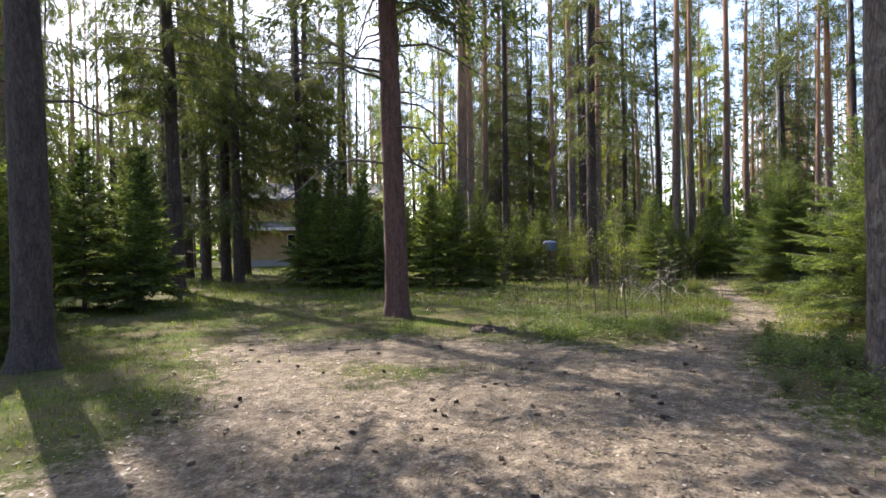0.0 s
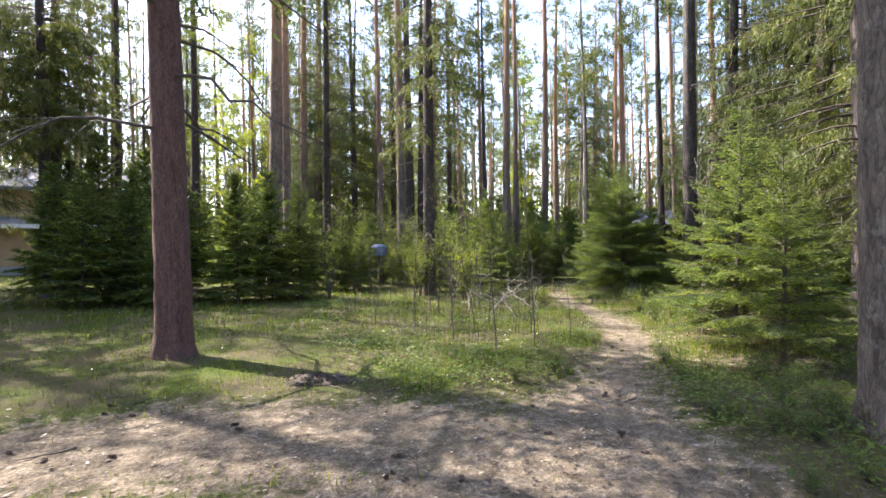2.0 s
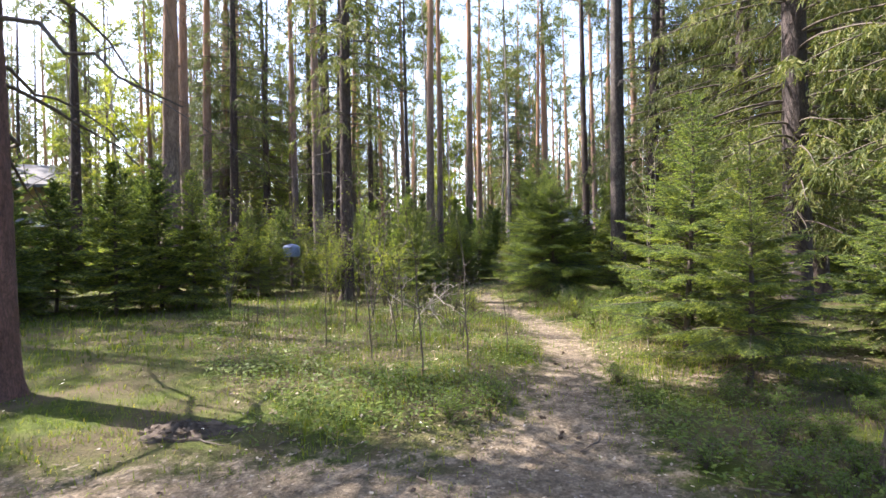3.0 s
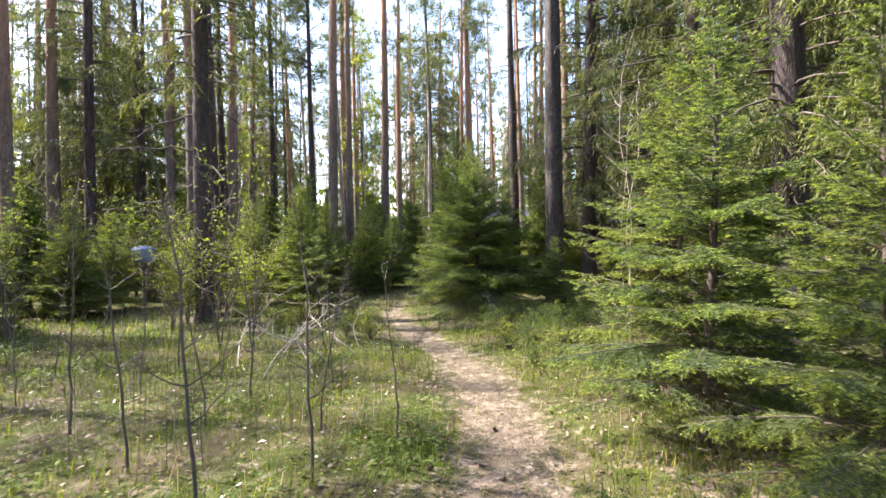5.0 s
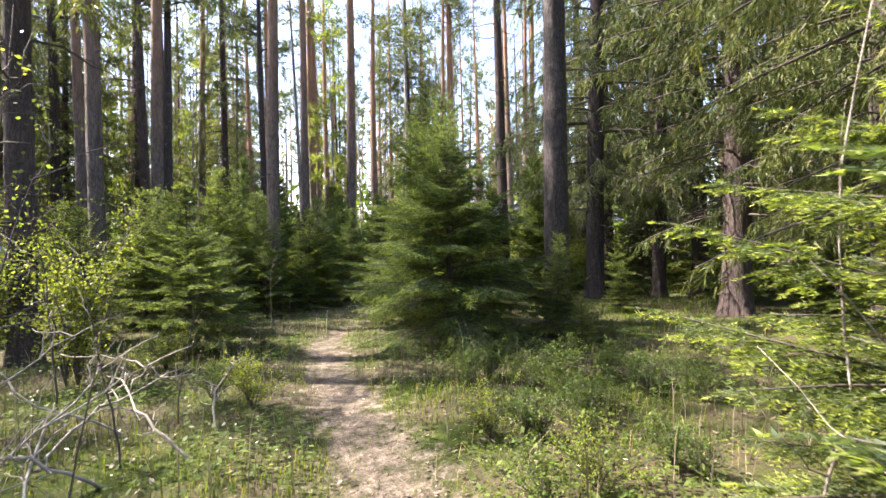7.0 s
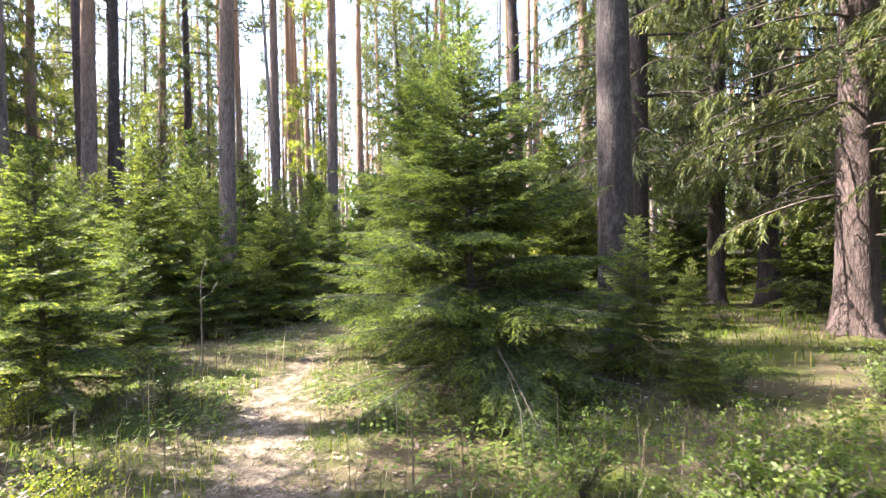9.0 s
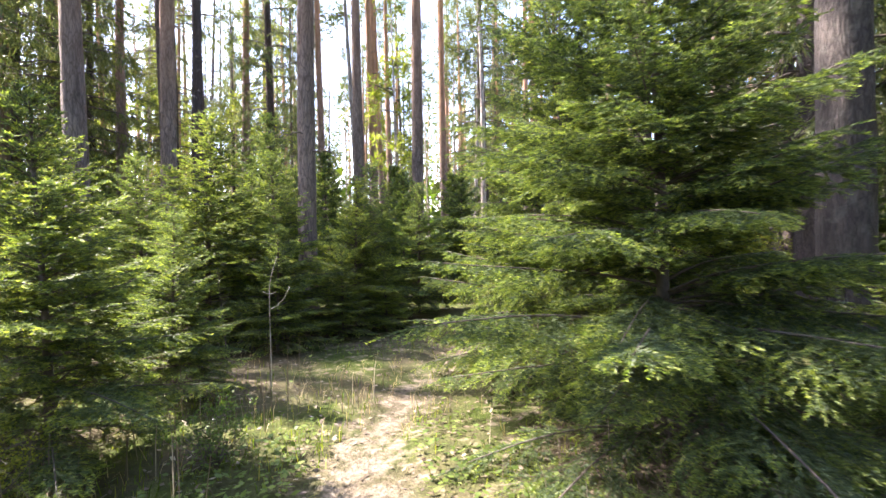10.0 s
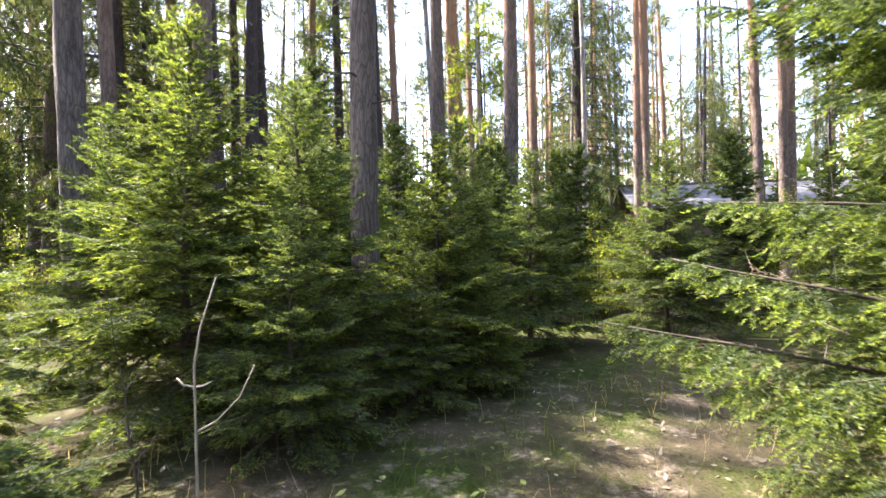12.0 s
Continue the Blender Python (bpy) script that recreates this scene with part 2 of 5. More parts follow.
# ---------------------------------------------------------------- geometry helpers
class Geo:
    """Gathers tubes, tufts and plates as arrays and turns them into one mesh."""

    def __init__(self):
        self.v, self.f, self.m, self.n, self.slot = [], [], [], 0, 0

    def add(self, v, f):
        v = np.asarray(v, float).reshape(-1, 3)
        self.v.append(v)
        self.faces(np.asarray(f, int) + self.n)
        self.n += len(v)

    def faces(self, f):
        self.f.append(f)
        self.m.append(np.full(len(f), self.slot))

    def take(self, other, slot):
        """Joins another gathering in, under its own material."""
        if other.v:
            self.slot = slot
            self.add(np.concatenate(other.v), np.concatenate(other.f))
            self.slot = 0

    def tube(self, pts, radii, sides=6, cap=True):
        pts = np.asarray(pts, float)
        n = len(pts)
        t = np.gradient(pts, axis=0)
        t /= np.linalg.norm(t, axis=1)[:, None] + 1e-9
        ref = np.where(np.abs(t[:, 2:3]) > 0.9, np.array([[1.0, 0, 0]]), np.array([[0, 0, 1.0]]))
        a = np.cross(ref, t)
        a /= np.linalg.norm(a, axis=1)[:, None] + 1e-9
        b = np.cross(t, a)
        th = np.linspace(0, 2 * np.pi, sides, endpoint=False)
        r = np.asarray(radii, float)
        r = r[:, None] * np.ones(sides) if r.ndim == 1 else r
        v = pts[:, None] + r[..., None] * (np.cos(th)[None, :, None] * a[:, None] + np.sin(th)[None, :, None] * b[:, None])
        i, j = np.meshgrid(np.arange(n - 1), np.arange(sides), indexing="ij")
        j2 = (j + 1) % sides
        q = np.stack([i * sides + j, i * sides + j2, (i + 1) * sides + j2, (i + 1) * sides + j], -1).reshape(-1, 4)
        self.add(v.reshape(-1, 3), q)
        if cap:
            top = np.arange(sides) + (n - 1) * sides + self.n - n * sides
            self.faces(np.array([[top[0], top[k], top[k + 1], top[k + 1]] for k in range(1, sides - 1)]))

    def tufts(self, base, way, length, width, rng, kink=0.0, leafy=False):
        """Narrow three-cornered blades from base along way, or four-cornered leaves."""
        base, way = np.asarray(base, float), np.asarray(way, float)
        way = way / (np.linalg.norm(way, axis=1)[:, None] + 1e-9)
        side = np.cross(way, rng.normal(size=way.shape))
        side /= np.linalg.norm(side, axis=1)[:, None] + 1e-9
        length, width = np.broadcast_to(length, len(base))[:, None], np.broadcast_to(width, len(base))[:, None]
        tip = base + way * length
        tip[:, 2] -= kink * length[:, 0]
        n = len(base)
        if not leafy:
            v = np.stack([base + side * width / 2, tip, base - side * width / 2], 1)
            i = np.arange(n)[:, None] * 3
            self.add(v.reshape(-1, 3), i + [0, 1, 2, 2])
            return
        mid = base + way * length * 0.4
        v = np.stack([base, mid + side * width / 2, tip, mid - side * width / 2], 1)
        self.add(v.reshape(-1, 3), np.arange(n * 4).reshape(n, 4))

    def box(self, x0, y0, z0, x1, y1, z1):
        v = [(x, y, z) for z in (z0, z1) for x, y in ((x0, y0), (x1, y0), (x1, y1), (x0, y1))]
        self.add(v, [(3, 2, 1, 0), (4, 5, 6, 7), (0, 1, 5, 4), (1, 2, 6, 5), (2, 3, 7, 6), (3, 0, 4, 7)])

    def mesh(self, name, mat, smooth=True):
        mats = mat if isinstance(mat, (list, tuple)) else [mat]
        v, f = np.concatenate(self.v), np.concatenate(self.f)
        me = bpy.data.meshes.new(name)
        tri = f[:, 2] == f[:, 3]
        sizes = np.where(tri, 3, 4)
        keep = np.ones(f.shape, bool)
        keep[tri, 3] = False
        loops = f[keep]
        me.vertices.add(len(v))
        me.vertices.foreach_set("co", v.ravel().astype(np.float32))
        me.loops.add(len(loops))
        me.loops.foreach_set("vertex_index", loops.astype(np.int32))
        me.polygons.add(len(f))
        me.polygons.foreach_set("loop_start", np.concatenate([[0], np.cumsum(sizes)[:-1]]).astype(np.int32))
        me.polygons.foreach_set("use_smooth", np.full(len(f), smooth))
        me.polygons.foreach_set("material_index", np.concatenate(self.m).astype(np.int32))
        me.update(calc_edges=True)
        me.validate()
        for mt in mats:
            me.materials.append(mt)
        return me


def part(name, geo, mat, parent, label="", smooth=True):
    ob = new(name, geo.mesh(name, mat, smooth))
    ob.parent = parent
    if label:
        tagged(ob, label)
    return ob


def thing(name, label, category, group="", kind=""):
    return tagged(new(name), label, category, group, kind)


def put(ob, x, y, turn=0, s=1.0, sz=None, lean=(0, 0), sink=0.0):
    ob.matrix_basis = pose(x, y, ground_z(x, y) - sink, lean[0], lean[1], turn) @ Matrix.Diagonal((s, s, sz or s, 1))
    return ob


def again(ob, x, y, turn=0, s=1.0, sz=None, lean=(0, 0), label="", sink=0.0):
    """Another of a thing, sharing its meshes."""
    keepm = ob.matrix_basis.copy()
    ob.matrix_basis = Matrix()
    c = copy_thing(ob, Matrix())
    ob.matrix_basis = keepm
    if label:
        tagged(c, label)
    return put(c, x, y, turn, s, sz, lean, sink)


# ---------------------------------------------------------------- the lie of the land
TRAIL = np.array([(-0.5, -6), (0.0, 0.0), (0.3, 2.6), (1.1, 4.3), (2.2, 5.7), (3.4, 6.95), (4.6, 8.2), (5.5, 9.3), (6.3, 10.5), (6.9, 11.8),
                  (7.3, 13.1), (7.8, 14.6), (8.5, 16.2), (9.6, 17.5), (11.0, 18.7), (12.5, 19.8), (14.5, 21.5), (18, 26)])
HALF = np.array([3.2, 3.4, 2.9, 1.9, 1.15, 0.5, 0.3, 0.28, 0.32, 0.27, 0.24, 0.22, 0.16, 0.02, -0.1, -0.1, -0.1, -0.1])

SPUR = np.array([(-1.0, 3.5), (-2.2, 6.5), (-3.4, 9.2), (-5.2, 13.0), (-7.4, 18.0), (-9.8, 25.0), (-11.5, 33.0)])
SPUR_HALF = np.array([1.0, 0.5, 0.0, -0.3, -0.3, -0.2, -0.2])
CLEAR = np.array([(-2.8, 7.3), (-0.6, 7.2), (1.3, 6.6), (2.4, 5.6)])
CLEAR_HALF = np.array([0.6, 0.9, 0.9, 0.6])


def trail(x, y):
    """How far a place lies from the trodden strip's edge (below 0: on it)."""
    x, y = np.asarray(x, float), np.asarray(y, float)
    best = np.full(x.shape, 1e9)
    legs = list(zip(TRAIL[:-1], TRAIL[1:], HALF[:-1], HALF[1:])) + list(zip(SPUR[:-1], SPUR[1:], SPUR_HALF[:-1], SPUR_HALF[1:])) + list(zip(CLEAR[:-1], CLEAR[1:], CLEAR_HALF[:-1], CLEAR_HALF[1:]))
    for (ax, ay), (bx, by), ha, hb in legs:
        dx, dy = bx - ax, by - ay
        t = np.clip(((x - ax) * dx + (y - ay) * dy) / (dx * dx + dy * dy), 0, 1)
        d = np.hypot(x - ax - t * dx, y - ay - t * dy) - (ha + t * (hb - ha))
        best = np.minimum(best, d)
    return best


def wave(x, y):
    return 0.5 * (np.sin(0.9 * x + 0.4 * y) + np.sin(0.35 * x - 0.8 * y + 1.3)) * 0.5 + 0.25 * np.sin(2.1 * x + 1.7 * y + 0.5)


def ground_z(x, y):
    d = trail(x, y)
    x, y = np.asarray(x, float), np.asarray(y, float)
    bank = 0.05 * np.clip(d / 0.6, 0, 1)
    z = bank + 0.035 * wave(x, y) * np.clip((d + 1.2) / 2, 0, 1)
    z = z + 0.10 * np.exp(-((x - 4.6) ** 2 + (y - 5.0) ** 2) / 2.2)
    return float(z) if z.ndim == 0 else z


def spread(lo, hi, step, far):
    a = list(np.arange(lo, hi, step))
    s, p = step, hi
    up = []
    while p < far:
        up.append(p)
        s *= 1.3
        p += s
    s, p = step * 1.3, lo - step * 1.3
    down = []
    while p > -far:
        down.append(p)
        s *= 1.3
        p -= s
    return np.array(down[::-1] + a + up + [far])


gx, gy = spread(-9, 17, 0.16, 900), spread(-3, 27, 0.16, 900)
GX, GY = np.meshgrid(gx, gy, indexing="ij")
GD = trail(GX, GY)
GZ = ground_z(GX, GY) + np.random.default_rng(3).normal(0, 0.006, GX.shape)
g = Geo()
ii, jj = np.meshgrid(np.arange(len(gx) - 1), np.arange(len(gy) - 1), indexing="ij")
ny = len(gy)
g.add(np.stack([GX, GY, GZ], -1).reshape(-1, 3), np.stack([ii * ny + jj, (ii + 1) * ny + jj, (ii + 1) * ny + jj + 1, ii * ny + jj + 1], -1).reshape(-1, 4))
ground = new("ground", g.mesh("ground", M_GROUND))
tagged(ground, "forest floor of brown needle litter, moss and a trodden path", "ground", kind="structure")
litter_at = ground.data.attributes.new("litter", "FLOAT", "POINT")
litter_at.data.foreach_set("value", np.maximum(np.clip(0.55 - GD / 1.1, 0, 1), np.maximum(0.3 * np.exp(-(((GX - 9) / 3.5) ** 4 + ((GY - 20.3) / 3.6) ** 4)), np.maximum(0.32 * np.exp(-(((GX - 3.2) / 2.4) ** 4 + ((GY - 11.2) / 2.6) ** 4)), 0.7 * np.exp(-((GX - 6.1) ** 2 + (GY - 7.5) ** 2) / 1.1) + 0.7 * np.exp(-((GX - 10.1) ** 2 + (GY - 15.2) ** 2) / 1.8)))).ravel().astype(np.float32))


# ---------------------------------------------------------------- trees
def trunk_geo(h, r, seed, sides=20, flare=0.5, bend=0.15, rough=0.05, fine=False):
    rng = np.random.default_rng(seed)
    z = np.concatenate([np.linspace(-0.15, 0.8, 12), np.linspace(1.0, 6, 42 if fine else 14), np.linspace(6.8, h, 14)])
    ax = bend * np.sin(z / h * 2.6 + rng.uniform(0, 6))
    ay = bend * np.sin(z / h * 2.1 + rng.uniform(0, 6))
    ax, ay = ax - ax[1], ay - ay[1]
    rad = r * np.clip(1 - 0.85 * np.clip(z / h, 0, 1) ** 1.15, 0.04, 1) * (1 + flare * np.exp(-np.clip(z + 0.1, 0, 9) / 0.22))
    th = np.linspace(0, 2 * np.pi, sides, endpoint=False)
    ph = rng.uniform(0, 6, 4)
    lobes = 1 + np.exp(-np.clip(z + 0.1, 0, 9) / 0.3)[:, None] * flare * 0.45 * (np.sin(3 * th + ph[0]) + 0.6 * np.sin(5 * th + ph[1]))[None]
    skin = 1 + rough * rng.normal(0, 0.6, (len(z), sides)) + rough * np.sin(7 * th + ph[2])[None] * 0.5
    gq = Geo()
    gq.tube(np.stack([ax, ay, z], 1), rad[:, None] * lobes * skin, sides)
    return gq, lambda zz: np.array([np.interp(zz, z, ax), np.interp(zz, z, ay), zz]), lambda zz: np.interp(zz, z, rad)


def bough(length, rise, droop, ang, n=6):
    """Points of one branch: out, up a little, then down under its own weight."""
    s = np.linspace(0, 1, n)
    rr = length * s
    zz = length * (rise * s - droop * s ** 2)
    return np.stack([rr * math.cos(ang), rr * math.sin(ang), zz], 1)


def dead_limbs(gq, at, rad, zs, rng, length=(0.8, 2.2), droop=0.35, twigs=3):
    for zz in zs:
        ang, ln = rng.uniform(0, 6.283), rng.uniform(*length)
        pts = bough(ln, rng.uniform(-0.1, 0.25), droop * rng.uniform(0.5, 1.4), ang, 7)
        pts[2:] += rng.normal(0, 0.03 * ln, (5, 3))
        pts += at(zz)
        gq.tube(pts, np.linspace(0.019, 0.005, 7) * (0.6 + ln / 2.5), 5)
        for _ in range(twigs):
            k = rng.integers(2, 6)
            w = pts[k] - pts[k - 1]
            w = w / np.linalg.norm(w) + rng.normal(0, 0.55, 3)
            p2 = pts[k] + np.outer(np.linspace(0, 1, 4), w) * ln * rng.uniform(0.15, 0.4)
            p2[:, 2] -= np.linspace(0, 1, 4) ** 2 * 0.15
            gq.tube(p2, np.linspace(0.006, 0.002, 4), 4)


def hanging_spruce(name, h, r, base, reach, seed, mat_bark, dens=1.0, label="", group="", tuft=0.08, dead=14, kn=11):
    """A tall spruce: bare dead limbs low down, then drooping boughs hung with curtains of twigs."""
    rng = np.random.default_rng(seed)
    root = thing(name, label, "spruce tree", group)
    tg, at, rad = trunk_geo(h, r, seed, 16)
    part("trunk", tg, mat_bark, root)
    limbs, crown = Geo(), Geo()
    dead_limbs(limbs, at, rad, rng.uniform(1.2, base + 1.0, dead), rng, (0.4, 1.6))
    tall = tuft < 0.12
    z = base
    while z < h - 0.4:
        up = (z - base) / (h - base)
        ln0 = reach * (1 - up) ** 0.75 * (0.6 + 0.4 * min(1, up * 5)) + 0.25
        low = z < 11
        for k in range(int((4 if low else 3) * dens + rng.random())):
            ang, ln = rng.uniform(0, 6.283), ln0 * rng.uniform(0.7, 1.15)
            pts = bough(ln, 0.12, 0.5 * (1 - 0.6 * up), ang, 7)
            pts[4:] += np.array([0, 0, 0.06 * ln]) * np.arange(1, 4)[:, None] ** 1.3 * 0.4
            pts += at(z)
            limbs.tube(pts, np.linspace(0.022, 0.004, 7) * (0.5 + ln / 3), 4)
            m = int(ln * (16 if low and tall else 8) * dens) + 3
            s = rng.uniform(0.15, 1, m) ** 0.8 * 6
            i0 = np.minimum(s.astype(int), 5)
            p0 = pts[i0] + (pts[i0 + 1] - pts[i0]) * (s - i0)[:, None]
            ax = np.array([math.cos(ang), math.sin(ang), 0])
            sd = np.array([-math.sin(ang), math.cos(ang), 0])
            sgn = rng.choice([-1, 1], m)[:, None]
            tl = rng.uniform(0.2, 0.6, m) * (0.6 + 0.5 * (1 - s / 6)) * min(1, 0.4 + ln / 2)
            way = sd * sgn * rng.uniform(0.2, 0.9, (m, 1)) + ax * rng.uniform(0.1, 0.6, (m, 1)) + np.array([0, 0, -1.0]) * rng.uniform(0.35, 1.2, (m, 1))
            way /= np.linalg.norm(way, axis=1)[:, None]
            kk = kn if low else 4
            u = np.tile(np.linspace(0.05, 1, kk), m)
            P = np.repeat(p0, kk, 0) + np.repeat(way * tl[:, None], kk, 0) * u[:, None]
            P[:, 2] -= np.repeat(tl, kk) * u ** 2 * 0.25
            W = np.repeat(way, kk, 0) + rng.normal(0, 0.5, (m * kk, 3))
            sz = tuft * (1 if low or not tall else 2.4)
            crown.tufts(P, W, rng.uniform(0.8, 1.5, m * kk) * sz, sz * (0.27 if tall else 0.15), rng, 0.25)
        z += rng.uniform(0.2, 0.42) * (1 if low else 1.9)
    crown.take(limbs, 1)
    part("crown", crown, [M_NEEDLE_OLD, M_TWIG], root)
    return root


def pine(name, h, r, base, seed, mat_bark, label, group="", dead=10, clumps=70, cat="pine tree", reach=2.2, leafmat=None):
    """A forest pine: a long bare stem with dead stubs and a ragged crown high up."""
    rng = np.random.default_rng(seed)
    root = thing(name, label, cat, group)
    tg, at, rad = trunk_geo(h, r, seed, 14, flare=0.35, bend=0.22)
    part("trunk", tg, mat_bark, root)
    limbs, crown = Geo(), Geo()
    dead_limbs(limbs, at, rad, rng.uniform(2.5, base + 1, dead), rng, (0.3, 1.5), 0.2, 2)
    for k in range(clumps // 4):
        zz = rng.uniform(base, h - 0.3)
        up = (zz - base) / (h - base)
        ang, ln = rng.uniform(0, 6.283), reach * (1 - 0.75 * up) * rng.uniform(0.5, 1.1)
        pts = bough(ln, 0.45, 0.25, ang, 5) + at(zz)
        limbs.tube(pts, np.linspace(0.035, 0.008, 5) * (0.5 + ln / 3), 4)
        for q in range(4):
            c = pts[rng.integers(2, 5)] + rng.normal(0, 0.28, 3)
            m = 34
            d = rng.normal(size=(m, 3))
            d /= np.linalg.norm(d, axis=1)[:, None]
            crown.tufts(c + d * rng.uniform(0, 0.28, (m, 1)), d + [0, 0, 0.4], rng.uniform(0.2, 0.34, m), 0.05, rng)
    crown.take(limbs, 1)
    part("crown", crown, [leafmat or M_PINE_NEEDLE, M_TWIG], root)
    return root


def along(pts, s):
    """Places and directions at fractions s of a line of points."""
    n = len(pts) - 1
    q = np.clip(s, 0, 1) * n
    i = np.minimum(q.astype(int), n - 1)
    t = pts[i + 1] - pts[i]
    return pts[i] + t * (q - i)[:, None], t / (np.linalg.norm(t, axis=1)[:, None] + 1e-9)


def needled(old, fresh, P, W, L, step, size, rng, tip=0.35, two=2):
    """Sets twigs with needles on both sides; the outer end of each twig carries the fresh ones, coloured as if sunlit.
    """
    cnt = np.maximum(3, (L / step).astype(int))
    idx = np.repeat(np.arange(len(P)), cnt)
    u = (np.arange(cnt.sum()) - np.repeat(np.cumsum(cnt) - cnt, cnt) + rng.uniform(0, 1, cnt.sum())) / cnt[idx]
    side = np.cross(W, [0, 0, 1.0])
    side /= np.linalg.norm(side, axis=1)[:, None] + 1e-9
    at = P[idx] + W[idx] * (L[idx] * u)[:, None]
    at[:, 2] -= 0.14 * L[idx] * u ** 2
    for k in range(two):
        sgn = 1 if k % 2 == 0 else -1
        way = W[idx] * 0.75 + side[idx] * sgn * rng.uniform(0.3, 1.0, len(idx))[:, None] + rng.normal(0, 0.22, (len(idx), 3)) + [0, 0, 0.12]
        ln = size * rng.uniform(0.75, 1.3, len(idx)) * (1.05 - 0.3 * u)
        lit_growth = u > 1 - tip * rng.uniform(0.5, 1.3, len(P))[idx]
        for geo, m in ((old, ~lit_growth), (fresh, lit_growth)):
            if m.any():
                geo.tufts(at[m], way[m], ln[m], size * 0.27, rng)


def young_spruce(name, h, reach, seed, label, group="", size=0.026, step=0.010, gap=0.06, mat=None, skirt=0.1, dry=0.3, years=11, arms=6, fork=True):
    """A young spruce: yearly whorls of boughs, each a flat spray of forked twigs set with needles."""
    rng = np.random.default_rng(seed)
    root = thing(name, label, "spruce tree", group)
    tg, dg, ng, wg, fg = Geo(), Geo(), Geo(), Geo(), Geo()
    zz = np.linspace(-0.05, h, 16)
    sway = 0.012 * h
    cx, cy = sway * np.sin(zz / h * 4 + rng.uniform(0, 6)), sway * np.sin(zz / h * 3 + rng.uniform(0, 6))
    cx, cy = cx - cx[0], cy - cy[0]
    tg.tube(np.stack([cx, cy, zz], 1), 0.0125 * h * (1 - 0.93 * np.clip(zz / h, 0, 1)) + 0.003, 8)
    levels = skirt * h + (h * 0.93 - skirt * h) * np.linspace(0, 1, years) ** 0.92
    boughs = []
    for i, z in enumerate(levels):
        turn = rng.uniform(0, 6.283)
        k = max(4, int(arms + rng.integers(-1, 2)))
        for q in range(k):
            boughs.append((z + rng.normal(0, 0.012 * h), turn + q * 6.283 / k + rng.normal(0, 0.16), rng.uniform(0.72, 1.12)))
        for q in range(arms - 1 if i < years * 0.45 else arms - 4 if i < years - 2 else 1):
            boughs.append((z + rng.uniform(0.25, 0.75) * h * 0.9 / years, rng.uniform(0, 6.283), rng.uniform(0.35, 0.7)))
    for z, ang, frac in boughs:
        up = z / h
        ln = (1.06 * reach * (1 - up) ** 0.96 * min(1, 0.72 + 2.0 * up) + 0.06) * frac
        pts = bough(ln, rng.normal(0.2, 0.08) + 0.9 * up ** 1.4, 0.42 * (1 - up) ** 0.8 * rng.uniform(0.7, 1.3), ang, 7)
        pts[4:, 2] += 0.03 * ln * np.array([0.4, 1.2, 2.6])
        pts += np.array([np.interp(z, zz, cx), np.interp(z, zz, cy), z])
        wg.tube(pts, np.linspace(0.008, 0.0016, 7) * (0.5 + ln * 0.6), 4)
        m = max(4, int(ln / gap)) * 2
        s = np.repeat(np.linspace(0.1, 0.97, m // 2), 2) + rng.normal(0, 0.012, m)
        P, t = along(pts, s)
        sd = np.array([-math.sin(ang), math.cos(ang), 0]) * np.where(np.arange(m) % 2 == 0, 1, -1)[:, None]
        L = (ln * 0.44 * np.minimum(1.0, 0.35 + s * 2.2) * (1.08 - s) + 0.045) * rng.uniform(0.65, 1.15, m)
        W = t * rng.uniform(0.6, 0.95, (m, 1)) + sd * rng.uniform(0.6, 0.9, (m, 1)) + rng.normal(0, 1, (m, 3)) * [0.1, 0.1, 0.13] + [0, 0, -0.06 - 0.22 * (1 - up)]
        W /= np.linalg.norm(W, axis=1)[:, None]
        bare = (s < 0.36 * (1 - up) ** 1.5) & (rng.random(m) < 0.75) if up < 0.55 else np.zeros(m, bool)
        bare |= (up < 0.2) & (rng.random(m) < dry)
        if bare.any():
            dg.tufts(P[bare], W[bare] + rng.normal(0, 0.2, (bare.sum(), 3)), L[bare] * 0.9, 0.004, rng, 0.15)
            j = np.repeat(np.flatnonzero(bare), 12)
            dg.tufts(P[j] + W[j] * (L[j] * rng.uniform(0.2, 0.9, len(j)))[:, None], W[j] + rng.normal(0, 0.6, (len(j), 3)), L[j] * 0.35, 0.003, rng, 0.2)
        live = ~bare
        P, W, L = P[live], W[live], L[live]
        lead = np.linspace(0.3, 0.92, 4)
        lp, lt = along(pts, lead)
        needled(ng, fg, lp, lt, np.full(4, ln * 0.2), step, size, rng, 0.2)
        if not len(P):
            continue
        needled(ng, fg, P, W, L, step, size, rng, 0.33)
        if fork:
            c = np.clip((L / (gap * 1.1)).astype(int), 0, 6)
            j = np.repeat(np.arange(len(P)), c * 2)
            if len(j):
                f = rng.uniform(0.15, 0.85, len(j))
                sd2 = np.cross(W[j], [0, 0, 1.0]) * rng.choice([-1, 1], len(j))[:, None]
                W2 = W[j] * 0.8 + sd2 * 0.7 + rng.normal(0, 0.13, (len(j), 3)) + [0, 0, -0.08]
                W2 /= np.linalg.norm(W2, axis=1)[:, None]
                P2 = P[j] + W[j] * (L[j] * f)[:, None]
                P2[:, 2] -= 0.14 * L[j] * f ** 2
                needled(ng, fg, P2, W2, L[j] * 0.42 * (1.15 - f) + 0.025, step, size, rng, 0.45)
    lead = np.array([[np.interp(h * 0.9, zz, cx), np.interp(h * 0.9, zz, cy), h * 0.9]] * 3)
